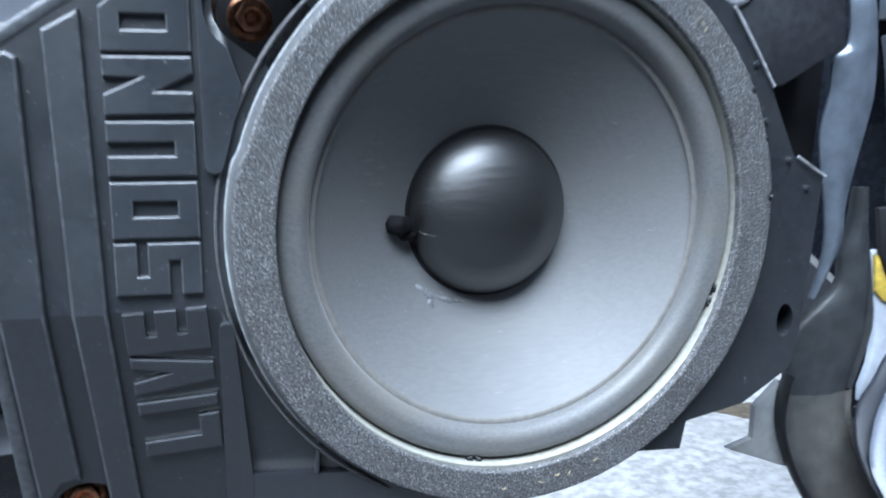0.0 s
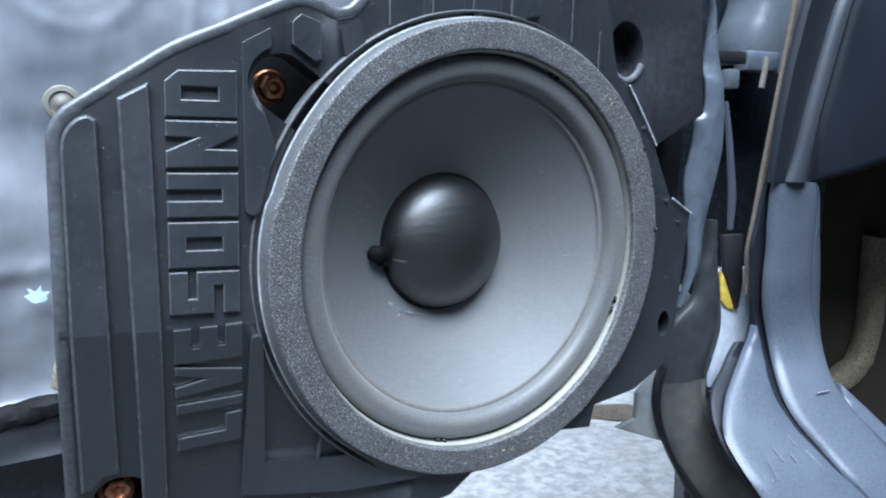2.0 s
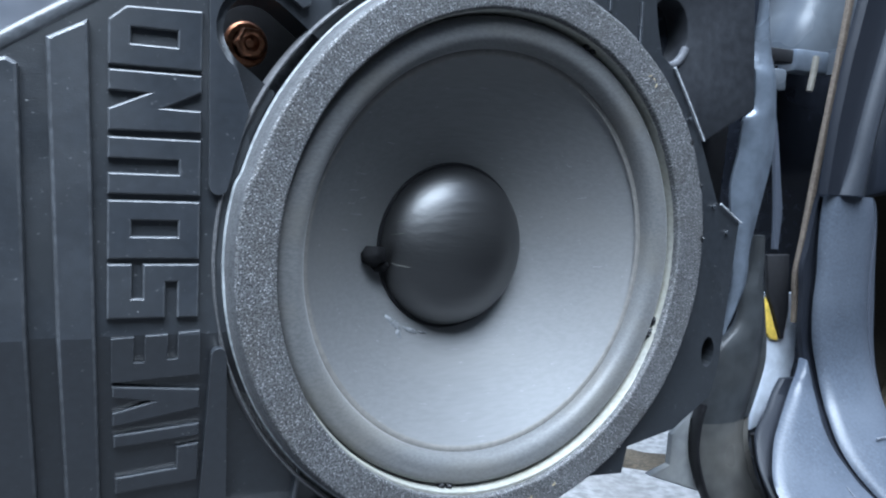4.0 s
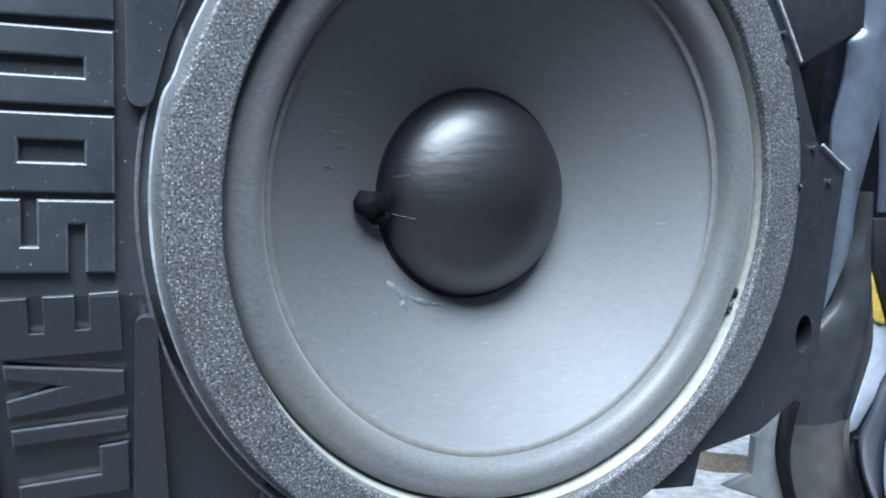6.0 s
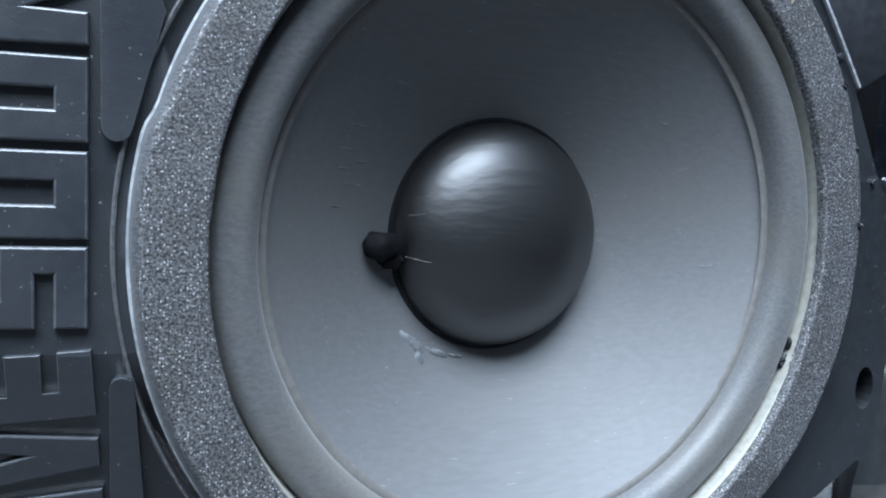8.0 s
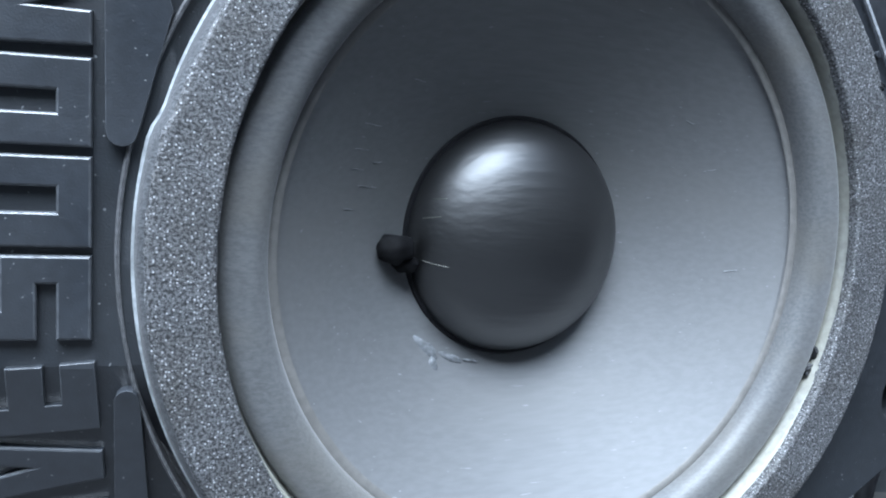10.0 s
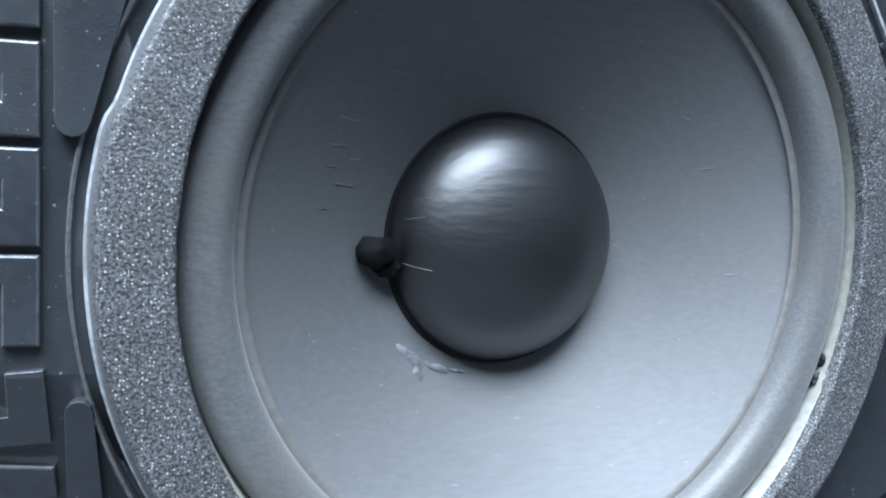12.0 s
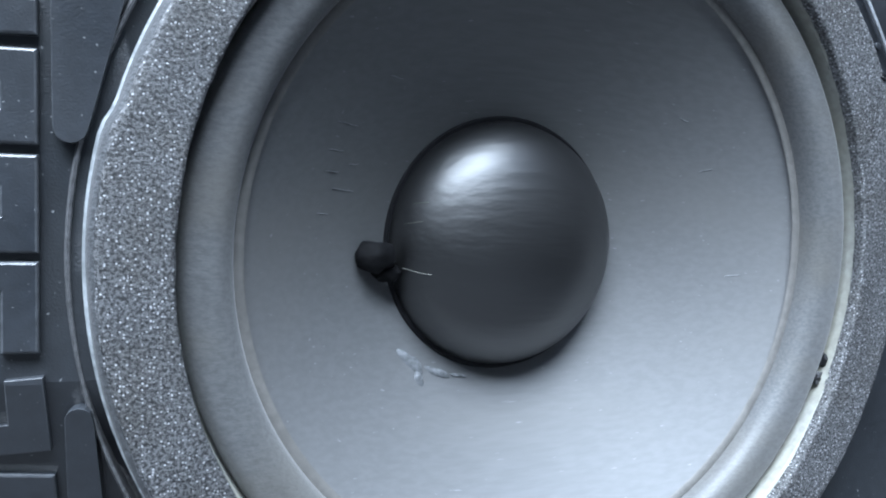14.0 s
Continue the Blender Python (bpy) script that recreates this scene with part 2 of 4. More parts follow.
def tube(points, radius, n=10, flat=1.0, wobble=0.0, square=0.7):
    """A rounded strip or cord along points (x, y, z, half width); without a half width the radius holds all along."""
    pts = []
    for i in range(len(points) - 1):
        p0, p1, p2, p3 = (np.array(points[max(0, min(len(points) - 1, k))], float) for k in (i - 1, i, i + 1, i + 2))
        for k in range(6):
            t = k / 6
            pts.append(0.5 * (2 * p1 + (p2 - p0) * t + (2 * p0 - 5 * p1 + 4 * p2 - p3) * t * t + (3 * p1 - p0 - 3 * p2 + p3) * t ** 3))
    pts.append(np.array(points[-1], float))
    bm = bmesh.new()
    rings = []
    for i, p in enumerate(pts):
        d = Vector((pts[min(i + 1, len(pts) - 1)] - pts[max(i - 1, 0)])[:3]).normalized()
        side = d.cross(Vector((0, -1, 0))).normalized()
        out = side.cross(d).normalized()
        w = p[3] if len(p) > 3 else radius
        h = (w if radius is None else radius) * flat
        ring = []
        for k in range(n):
            a = 2 * math.pi * k / n
            ca, sa = math.cos(a), math.sin(a)
            bx = math.copysign(abs(ca) ** square, ca)
            by = math.copysign(abs(sa) ** square, sa)
            q = Vector(p[:3]) + side * (w * bx) + out * (h * by)
            if wobble:
                q += Vector((1, 1, 1)) * wobble * noise.noise(q * 180)
            ring.append(bm.verts.new(q))
        rings.append(ring)
    for a, b in zip(rings, rings[1:]):
        for k in range(n):
            bm.faces.new((a[k], a[(k + 1) % n], b[(k + 1) % n], b[k]))
    bm.faces.new(rings[0])
    bm.faces.new(list(reversed(rings[-1])))
    return bm


def loft(rows, profile, back=0.002):
    """A moulded panel from rows (left edge, right edge, height, depth) downwards; profile: (share of the width, out)."""
    flow = []
    for i in range(len(rows) - 1):
        p0, p1, p2, p3 = (np.array(rows[max(0, min(len(rows) - 1, k))], float) for k in (i - 1, i, i + 1, i + 2))
        flow += [0.5 * (2 * p1 + (p2 - p0) * t + (2 * p0 - 5 * p1 + 4 * p2 - p3) * t * t + (3 * p1 - p0 - 3 * p2 + p3) * t ** 3) for t in (0, 0.25, 0.5, 0.75)]
    flow.append(np.array(rows[-1], float))
    bm = bmesh.new()
    rings = []
    for xl, xr, z, y in flow:
        front = [(xl + (xr - xl) * u, y - o, z) for u, o in profile]
        rings.append([bm.verts.new(q) for q in front + [(xr, y + back, z), (xl, y + back, z)]])
    for a, b in zip(rings, rings[1:]):
        for k in range(len(a)):
            bm.faces.new((a[k], a[(k + 1) % len(a)], b[(k + 1) % len(a)], b[k]))
    bm.faces.new(rings[0])
    bm.faces.new(list(reversed(rings[-1])))
    return bm


def upright(bm, y):
    """Turns a plate drawn flat into one that stands in the plane y and faces the eye."""
    for v in bm.verts:
        v.co = Vector((v.co.x, y - v.co.z, v.co.y))
    return bm


def box(x0, x1, y0, y1, z0, z1, bevel=0.0):
    bm = bmesh.new()
    bmesh.ops.create_cube(bm, size=1)
    for v in bm.verts:
        v.co = Vector(((x0 + x1) / 2 + v.co.x * (x1 - x0), (y0 + y1) / 2 + v.co.y * (y1 - y0), (z0 + z1) / 2 + v.co.z * (z1 - z0)))
    if bevel:
        bmesh.ops.bevel(bm, geom=bm.edges[:], offset=bevel, segments=2, profile=0.5, affect="EDGES")
    return bm


# ---- ground and the plain dark inside of the car ----
bm = bmesh.new()
bmesh.ops.create_grid(bm, x_segments=60, y_segments=60, size=200)
ground = tagged(part("ground", bm, GROUND_DARK), "ground under the open car door, darkened in place of shade", "ground", kind="structure")
pavement = tagged(part("pavement", box(-40, 40, 0.42, 60, -0.05, 0.05, 0.01), CONCRETE), "pale dusty concrete pavement beyond the car door", "pavement", kind="structure")
# Plain dark walls added for the shade inside the car and its reflections.
tagged(part("wall_cabin", box(0.66, 0.70, -1.6, 0.9, 0.22, 1.5), CABIN), "plain added wall darkened for the shaded car interior", "wall", kind="structure")
tagged(part("wall_footwell", box(0.37, 0.66, 0.30, 0.34, 0.26, 1.2), CABIN), "plain added wall darkened for the shaded footwell", "wall", kind="structure")

# unseen walls, added to block low sky and to tint reflections
WALL_DARK = material("unseen_wall_dark", (0.085, 0.088, 0.078), 0.9, vary=0.35, scale=(40, 3), bump=0.5, bump_scale=40, bump_dist=0.005)
WALL_OCHRE = material("unseen_wall_ochre", (0.30, 0.27, 0.17), 0.9, vary=0.25, scale=(40, 3), bump=0.5, bump_scale=40, bump_dist=0.005)
tagged(part("unseen_wall_back", box(-6.0, 6.0, -3.2, -3.0, 0.0, 3.3), WALL_DARK), "unseen dark wall added to block low sky light", "wall", kind="structure")
tagged(part("unseen_wall_side", box(-3.7, -3.5, -3.0, 0.3, 0.0, 1.7), WALL_OCHRE), "unseen ochre wall added for a warm reflection", "wall", kind="structure")

# ---- the moulded speaker mount on the door ----
BEND_X, BEND_Z = -0.09, 0.4756


def face_y(x, z):
    """The mount's face: straight beside the letters, turning away on the right and below."""
    fade = min(1.0, max(0.0, (-0.03 - x) / 0.06))
    return 0.153 * max(0.0, x - BEND_X) + 0.32 * max(0.0, BEND_Z - z) * fade


def onto_mount(bm):
    for v in bm.verts:
        v.co = Vector((v.co.x, face_y(v.co.x, v.co.y) + 0.0012 - v.co.z, v.co.y))
    return bm


CUTS = [(0, x) for x in (-0.09, -0.075, -0.06, -0.045, -0.03)] + [(1, z) for z in (0.4756, 0.45, 0.42)]
mount = thing("speaker_mount", (0, 0.03, 0.40), "charcoal plastic speaker mount with raised ribs and lettering", "speaker mount")
MOUNT_OUTLINE = ([(-0.147, 0.378), (-0.147, 0.530)] + arc(-0.1345, 0.5325, 0.0125, 0.0125, 178, 122, 6)
                 + [(-0.112, 0.5625), (-0.078, 0.5785), (-0.073, 0.5795), (-0.0675, 0.5785), (-0.062, 0.5765), (-0.056, 0.578), (-0.0515, 0.5825), (-0.049, 0.590), (-0.049, 0.612),
                    (0.050, 0.612), (0.0535, 0.592), (0.0565, 0.583), (0.0585, 0.572), (0.0615, 0.5625), (0.067, 0.5595), (0.0835, 0.535), (0.0945, 0.5125),
                    (0.1075, 0.506), (0.105, 0.480), (0.102, 0.450), (0.0985, 0.4385), (0.080, 0.428), (0.0575, 0.4245), (0.0555, 0.415), (0.021, 0.418), (0.004, 0.412), (-0.0134, 0.3998), (-0.0315, 0.397), (-0.0408, 0.3929), (-0.065, 0.3860), (-0.10, 0.386), (-0.125, 0.378)])
SLOT = arc(-0.0795, 0.5528, 0.0095, 0.0095, 54, 234, 10) + arc(-0.0690, 0.5452, 0.0095, 0.0095, -126, 54, 10)
plate = part("plate", onto_mount(solid(MOUNT_OUTLINE, 0.0, -0.016, [ellipse(-0.0038, 0.494, 0.0785, 0.0795, 72), SLOT, ellipse(-0.1305, 0.4135, 0.0095, 0.0085, 20), ellipse(0.0955, 0.4560, 0.0034, 0.0058, 16)], 0.0022, 3, CUTS)), PLASTIC_SHADED, mount, sharp=0.2)


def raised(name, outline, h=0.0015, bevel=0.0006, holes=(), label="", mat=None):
    ob = part(name, onto_mount(solid(outline, h, -0.0008, holes, bevel, 2, CUTS, back=False, lit=1)), mat or PLASTIC, mount, label, 0.3)
    ob.data.materials.append(EDGE_LIGHT)
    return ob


# ribs and panels beside the lettering
RIB = 0.0021, 0.0009
EDGE_BEAD = [(-0.1466, 0.378), (-0.1466, 0.45), (-0.1466, 0.48), (-0.1466, 0.512), (-0.1466, 0.526)] + arc(-0.1341, 0.5325, 0.0125, 0.0125, 172, 122, 5) + [(-0.1335, 0.5480), (-0.122, 0.5556), (-0.112, 0.5620), (-0.098, 0.5685), (-0.085, 0.5748), (-0.078, 0.5780), (-0.073, 0.5790), (-0.0675, 0.5780), (-0.062, 0.5760), (-0.056, 0.5775), (-0.0515, 0.5822)]
part("edge_bead", tube([(x + 0.0004, face_y(x, z) + 0.0030, z) for x, z in EDGE_BEAD], 0.0023, 14), EDGE_LIGHT, mount, "rounded edge painted pale as a highlight")
raised("rib", [(-0.1435, 0.418), (-0.1445, 0.530)] + arc(-0.1360, 0.5310, 0.0085, 0.0105, 168, 96, 4) + [(-0.1345, 0.5400), (-0.1315, 0.424), (-0.1365, 0.423), (-0.140, 0.418)], *RIB)
raised("rib", [(-0.1238, 0.385), (-0.1288, 0.5465), (-0.1198, 0.5515), (-0.1155, 0.385)], *RIB)
raised("rib", [(-0.092, 0.514), (-0.0925, 0.5645), (-0.0835, 0.5695), (-0.0832, 0.5640)] + arc(-0.0795, 0.5528, 0.0115, 0.0115, 112, 238, 8) + [(-0.0822, 0.533), (-0.0872, 0.5135)] + arc(-0.0896, 0.5135, 0.0023, 0.0023, -10, -170, 6), *RIB)
raised("rib", [(-0.0765, 0.5720), (-0.0735, 0.5748), (-0.0672, 0.5728), (-0.0666, 0.5612), (-0.0688, 0.5602), (-0.0765, 0.5652)], *RIB)
raised("rib", [(-0.0600, 0.5712), (-0.0525, 0.5745), (-0.0515, 0.5665), (-0.0585, 0.5628)], *RIB)
for x0, x1, z0 in ((-0.0425, -0.0290, 0.5735), (-0.0260, -0.0125, 0.5775), (-0.0095, 0.0035, 0.5795), (0.0070, 0.0205, 0.5795)):
    raised("rib", [(x0, z0), (x0 - 0.0005, 0.609), (x1 - 0.0005, 0.609), (x1, z0 + 0.003)])
for x, z0, z1 in ((0.0360, 0.574, 0.609), (0.0500, 0.556, 0.579)):
    raised("rib", [(x - 0.0006, z0), (x - 0.0006, z1), (x + 0.0006, z1), (x + 0.0006, z0)], bevel=0.0003)
for x, z in ((0.0770, 0.5420), (0.0820, 0.5240), (0.0925, 0.5110), (0.1005, 0.5015)):
    raised("moulding_pip", ellipse(x, z, 0.0008, 0.0008, 10), 0.0010, 0.0003)

# the pocket under the lettering: a tall wall, a shelf and two webs
raised("pocket_wall", [(-0.0918, 0.4085), (-0.0906, 0.4690)] + arc(-0.0887, 0.4700, 0.0019, 0.0019, 175, 5, 6) + [(-0.0866, 0.4690), (-0.0840, 0.4215), (-0.0845, 0.4085)], 0.0034, 0.0010)
raised("pocket_shelf", [(-0.0850, 0.4082), (-0.0846, 0.4222), (-0.0600, 0.4222), (-0.0440, 0.4235), (-0.0300, 0.4230), (-0.0242, 0.4120), (-0.0560, 0.4080)], 0.0032, 0.0015)
raised("web", [(-0.0665, 0.4225), (-0.0650, 0.4370), (-0.0640, 0.4370), (-0.0650, 0.4225)], 0.0040, 0.0004)
raised("web", [(-0.0500, 0.4240), (-0.0485, 0.4310), (-0.0475, 0.4310), (-0.0485, 0.4240)], 0.0040, 0.0004)

# raised lettering, read from below upwards
XL, XR = -0.1155, -0.0940


def letter(outline, holes=()):
    raised("letter", outline, 0.0016, 0.00045, holes)


def rect(x0, x1, z0, z1):
    return [(x0, z0), (x0, z1), (x1, z1), (x1, z0)]


letter([(XL, 0.5415), (XL, 0.5520), (-0.1115, 0.5555), (XR, 0.5560), (XR, 0.5415)], [rect(-0.1105, -0.0998, 0.5468, 0.5506)])
letter([(XL, 0.5260), (XL, 0.5312), (-0.1068, 0.5352), (XL, 0.5355), (XL, 0.5405), (XR, 0.5405), (XR, 0.5362), (-0.1025, 0.5320), (XR, 0.5318), (XR, 0.5265)])
letter([(XL, 0.5108), (XL, 0.5160), (-0.0992, 0.5160), (-0.0992, 0.5194), (XL, 0.5194), (XL, 0.5246), (XR, 0.5246), (XR, 0.5108)])
letter(rect(XL, XR, 0.4950, 0.5094), [rect(-0.1100, -0.0992, 0.5006, 0.5045)])
letter([(XL, 0.4802), (XL, 0.4938), (-0.1098, 0.4938), (-0.1098, 0.4852), (-0.1073, 0.4852), (-0.1073, 0.4938), (XR, 0.4938), (XR, 0.4802), (-0.0992, 0.4802), (-0.0992, 0.4892), (-0.1020, 0.4892), (-0.1020, 0.4802)])
letter([(-0.1143, 0.4632), (-0.1145, 0.4752), (-0.1092, 0.4755), (-0.1092, 0.4685), (-0.1066, 0.4685), (-0.1066, 0.4758), (-0.1012, 0.4760), (-0.1012, 0.4690), (-0.0987, 0.4692), (-0.0987, 0.4763), (-0.0935, 0.4767), (-0.0930, 0.4645)])
letter([(-0.1140, 0.4505), (-0.1140, 0.4545), (-0.1045, 0.4572), (-0.1140, 0.4590), (-0.1142, 0.4622), (-0.0928, 0.4602), (-0.0926, 0.4545)])
letter([(-0.1136, 0.4442), (-0.1138, 0.4480), (-0.0924, 0.4500), (-0.0923, 0.4462)])
letter([(-0.1130, 0.4300), (-0.1132, 0.4350), (-0.0978, 0.4366), (-0.0980, 0.4432), (-0.0922, 0.4440), (-0.0920, 0.4320)])

part("boss_lip", tube([(0.0229, 0.0195, 0.5979), (0.024, 0.0195, 0.595), (0.0266, 0.0195, 0.5933), (0.0302, 0.0195, 0.5925), (0.0347, 0.0195, 0.5928), (0.0397, 0.0195, 0.5947), (0.0432, 0.0195, 0.5978), (0.0442, 0.0195, 0.6009)], 0.0005, 8), EDGE_GLINT, mount, "boss lip painted pale as a highlight")

# painted cut-edge highlights, and dark backings that shade the bolt wells
part("edge_glint", tube([(0.0672, 0.0245, 0.5592), (0.0755, 0.0256, 0.5475), (0.0838, 0.0266, 0.5348)], 0.00045, 8), EDGE_GLINT, mount, "pale strip painting the highlight of the cut edge")
part("edge_glint", tube([(0.0955, 0.0285, 0.5122), (0.1030, 0.0297, 0.5078), (0.1078, 0.0304, 0.5052)], 0.00040, 8), EDGE_GLINT, mount, "pale strip painting the highlight of the cut edge")
# Dark backings paint the shade inside the bolt wells.
part("well_backing", upright(solid(rect(-0.095, -0.050, 0.530, 0.568), 0.0, -0.002), 0.0255), BLACK, mount)
part("well_backing", upright(solid(rect(-0.146, -0.112, 0.398, 0.428), 0.0, -0.002), 0.040), PLASTIC_SMOOTH, mount)

# ---- the loudspeaker ----
SPK_C = Vector((-0.0027, 0.0073, 0.4939))
SPK_N = Vector((0.15192, -0.98810, -0.02421)).normalized()
SPK_U = Vector((0.98839, 0.15197, 0.0)).normalized()
SPK_V = SPK_N.cross(SPK_U).normalized()
SPK = Matrix.Translation(SPK_C) @ Matrix((SPK_U, SPK_V, SPK_N)).transposed().to_4x4()
speaker = tagged(new("loudspeaker"), "round loudspeaker with grey cone, black dust cap and sponge ring", "loudspeaker")
speaker.matrix_world = SPK
bpy.context.view_layer.update()


def spk(name, bm, mat, label="", parent=None):
    ob = part(name, bm, mat, None, label)
    ob.parent = parent or speaker
    return ob


def rounded_ring(r0, r1, h0, h1, e, k=4):
    """Profile of a ring between radii and heights with rounded upper corners."""
    p = [(r0, h0)]
    p += [(r0 + e - e * math.cos(a), h1 - e + e * math.sin(a)) for a in [math.pi / 2 * i / k for i in range(k + 1)]]
    p += [(r1 - e + e * math.sin(a), h1 - e + e * math.cos(a)) for a in [math.pi / 2 * i / k for i in range(k + 1)]]
    return p + [(r1, h0)]


def peel(bm):
    """The sponge is cut by hand: its edge steps inwards where it has come away from the rim, stands out low on the far side, and its hole is a little taller than wide."""
    for v in bm.verts:
        a = math.atan2(v.co.y, v.co.x)
        deg, r = math.degrees(a) % 360, math.hypot(v.co.x, v.co.y)
        step = max(0.0, min(1.0, (166.5 - deg) / 2.5)) * max(0.0, min(1.0, (deg - 122) / 20))
        outer = max(0.0, min(1.0, (r - 0.077) / 0.007))
        bulge = max(0.0, math.cos(a + radians(25))) ** 0.8
        tall = abs(math.sin(a)) ** 1.6
        v.co.xy *= 1 + ((0.0014 * bulge - 0.0011 * step) * outer + (0.0016 if a < 0 else 0.0010) * tall * (1 - outer)) / r
    return bm


FOAM_IN, FOAM_OUT = 0.0729, 0.0841
prof = rounded_ring(FOAM_IN, FOAM_OUT, -0.0026, 0.0, 0.0008)
mid = [(FOAM_IN + 0.0008 + (FOAM_OUT - FOAM_IN - 0.0016) * i / 10, 0.0) for i in range(1, 10)]
prof = prof[:6] + mid + prof[6:]
bm = lathe(prof, 360, closed=True)
for v in bm.verts:
    q = v.co.copy()
    v.co += Vector((q.x, q.y, 0)).normalized() * (0.00022 * noise.noise(q * 60) + 0.00020 * noise.noise(q * 500))
    v.co.z += 0.0003 * noise.noise(q * 90 + Vector((3, 1, 7))) + 0.00012 * noise.noise(q * 700)
foam_ring = spk("foam_ring", peel(bm), FOAM, "dark grey open-cell sponge ring")
bm = lathe([(0.0832, -0.0060), (0.0832, -0.0010), (0.0840, -0.0006), (0.0845, -0.0011), (0.0849, -0.0022), (0.0851, -0.0040), (0.0852, -0.0060)], 256, True)
for v in bm.verts:
    q = v.co.copy()
    v.co.xy *= 1 + 0.004 * noise.noise(q * 70) * 0.6
    v.co.z += 0.0003 * noise.noise(q * 110)
spk("sponge_skin", peel(bm), SKIN, "paler pressed skin along the sponge edge", foam_ring)
spk("foil_edge", peel(lathe([(0.0846, -0.0072), (0.0855, -0.0072), (0.0856, -0.0062), (0.0846, -0.0057)], 256, True)), PALE_LINE, "thin pale edge", foam_ring)
rim = spk("rim", lathe([(0.080, -0.0130), (0.0872, -0.0130), (0.0880, -0.0118), (0.0880, -0.0072), (0.0877, -0.0064), (0.0873, -0.0066), (0.0871, -0.0072), (0.0869, -0.0108), (0.0862, -0.0114), (0.080, -0.0114)], 200, True), RIM, "grey basket rim")
spk("gasket_band", lathe([(0.0765, -0.0092), (0.0765, -0.0022), (0.0736, -0.0019), (0.0732, -0.0024), (0.0731, -0.0070), (0.0727, -0.0082), (0.0722, -0.0092)], 160, True), BAND, "smooth cream-grey inner band")
roll = [(0.0731, -0.0100), (0.0731, -0.0084)] + [(0.0679 + 0.0049 * s, -0.0086 + 0.0050 * (1 - abs(s) ** (5.0 if s > 0 else 2.4)) ** 0.55) for s in [1 - 2 * i / 22 for i in range(23)]] + [(0.0630, -0.0090), (0.0620, -0.0096), (0.0620, -0.0112), (0.0731, -0.0112)]
spk("surround", lathe(roll, 200, True), SURROUND, "grey rubber roll surround")
spk("glue_ring", lathe([(0.0626 + 0.0014 * math.cos(a), -0.0092 + 0.0005 * math.sin(a)) for a in [2 * math.pi * i / 8 for i in range(8)]], 128, True), GLUE, "thin brownish glue line")
CONE_OUT, CONE_IN = (0.0628, -0.0092), (0.0262, -0.0345)


def cone_h(r):
    """Height of the gently curved cone at a radius."""
    t = (CONE_OUT[0] - r) / (CONE_OUT[0] - CONE_IN[0])
    return CONE_OUT[1] + (CONE_IN[1] - CONE_OUT[1]) * t - 0.0014 * math.sin(math.pi * max(0.0, min(1.0, t)))


radii = [CONE_OUT[0] + (CONE_IN[0] - CONE_OUT[0]) * i / 20 for i in range(21)]
spk("cone", lathe([(r, cone_h(r)) for r in radii] + [(CONE_IN[0], -0.0375), (CONE_OUT[0], -0.0128)], 200, True), CONE, "satin grey cone")
CAP_R, CAP_Z, CAP_H = 0.0268, -0.0335, 0.0150
dome = [(CAP_R + 0.0003, CAP_Z - 0.002), (CAP_R + 0.0003, CAP_Z)] + [(CAP_R * math.cos(a), CAP_Z + CAP_H * math.sin(a)) for a in [math.pi / 2 * i / 18 for i in range(1, 18)]] + [(0, CAP_Z + CAP_H)]
spk("dust_cap", lathe(dome, 128), CAP, "glossy black domed dust cap")
# Black ring paints the shade in the crease around the cap.
spk("crease_shade", lathe([(CAP_R - 0.001, CAP_Z - 0.002), (CAP_R + 0.0014, CAP_Z - 0.0002), (CAP_R + 0.0009, CAP_Z + 0.0006), (CAP_R - 0.0002, CAP_Z + 0.0004)], 128, True), BLACK)


def spk_at(r, deg, h):
    return Vector((r * math.cos(radians(deg)), r * math.sin(radians(deg)), h))


def blob(at, sx, sy, sz, seed=0.0, rough=0.15, turn=0.0):
    bm = bmesh.new()
    bmesh.ops.create_icosphere(bm, subdivisions=3, radius=1)
    m = Matrix.Translation(at) @ Matrix.Rotation(turn, 4, "Z") @ Matrix.Diagonal((sx, sy, sz, 1))
    for v in bm.verts:
        v.co = m @ (v.co * (1 + rough * noise.noise(v.co * 1.7 + Vector((seed, 0, 0)))))
    return bm


spk("lead_tab", blob(spk_at(0.0318, 184, -0.0280), 0.0044, 0.0032, 0.0026, 1.0, 0.25), TAPE, "black lead-out stub")
spk("lead_tab", blob(spk_at(0.0290, 191, -0.0295), 0.0032, 0.0020, 0.0018, 6.0, 0.3), TAPE, "black lead-out stub")
DRIED = material("dried_glue", (0.24, 0.25, 0.26), 0.5, vary=0.3, scale=(900, 200))
for r, deg, sx, sy, turn in ((0.0335, 228, 0.0016, 0.0036, 50), (0.0318, 240, 0.0009, 0.0034, 70), (0.0352, 234, 0.0010, 0.0018, 20), (0.0306, 250, 0.0004, 0.0022, 82)):
    spk("glue_smear", blob(spk_at(r, deg, cone_h(r) + 0.0001), sx, sy, 0.0005, deg, 0.4, radians(turn)), DRIED, "pale dried glue smear")
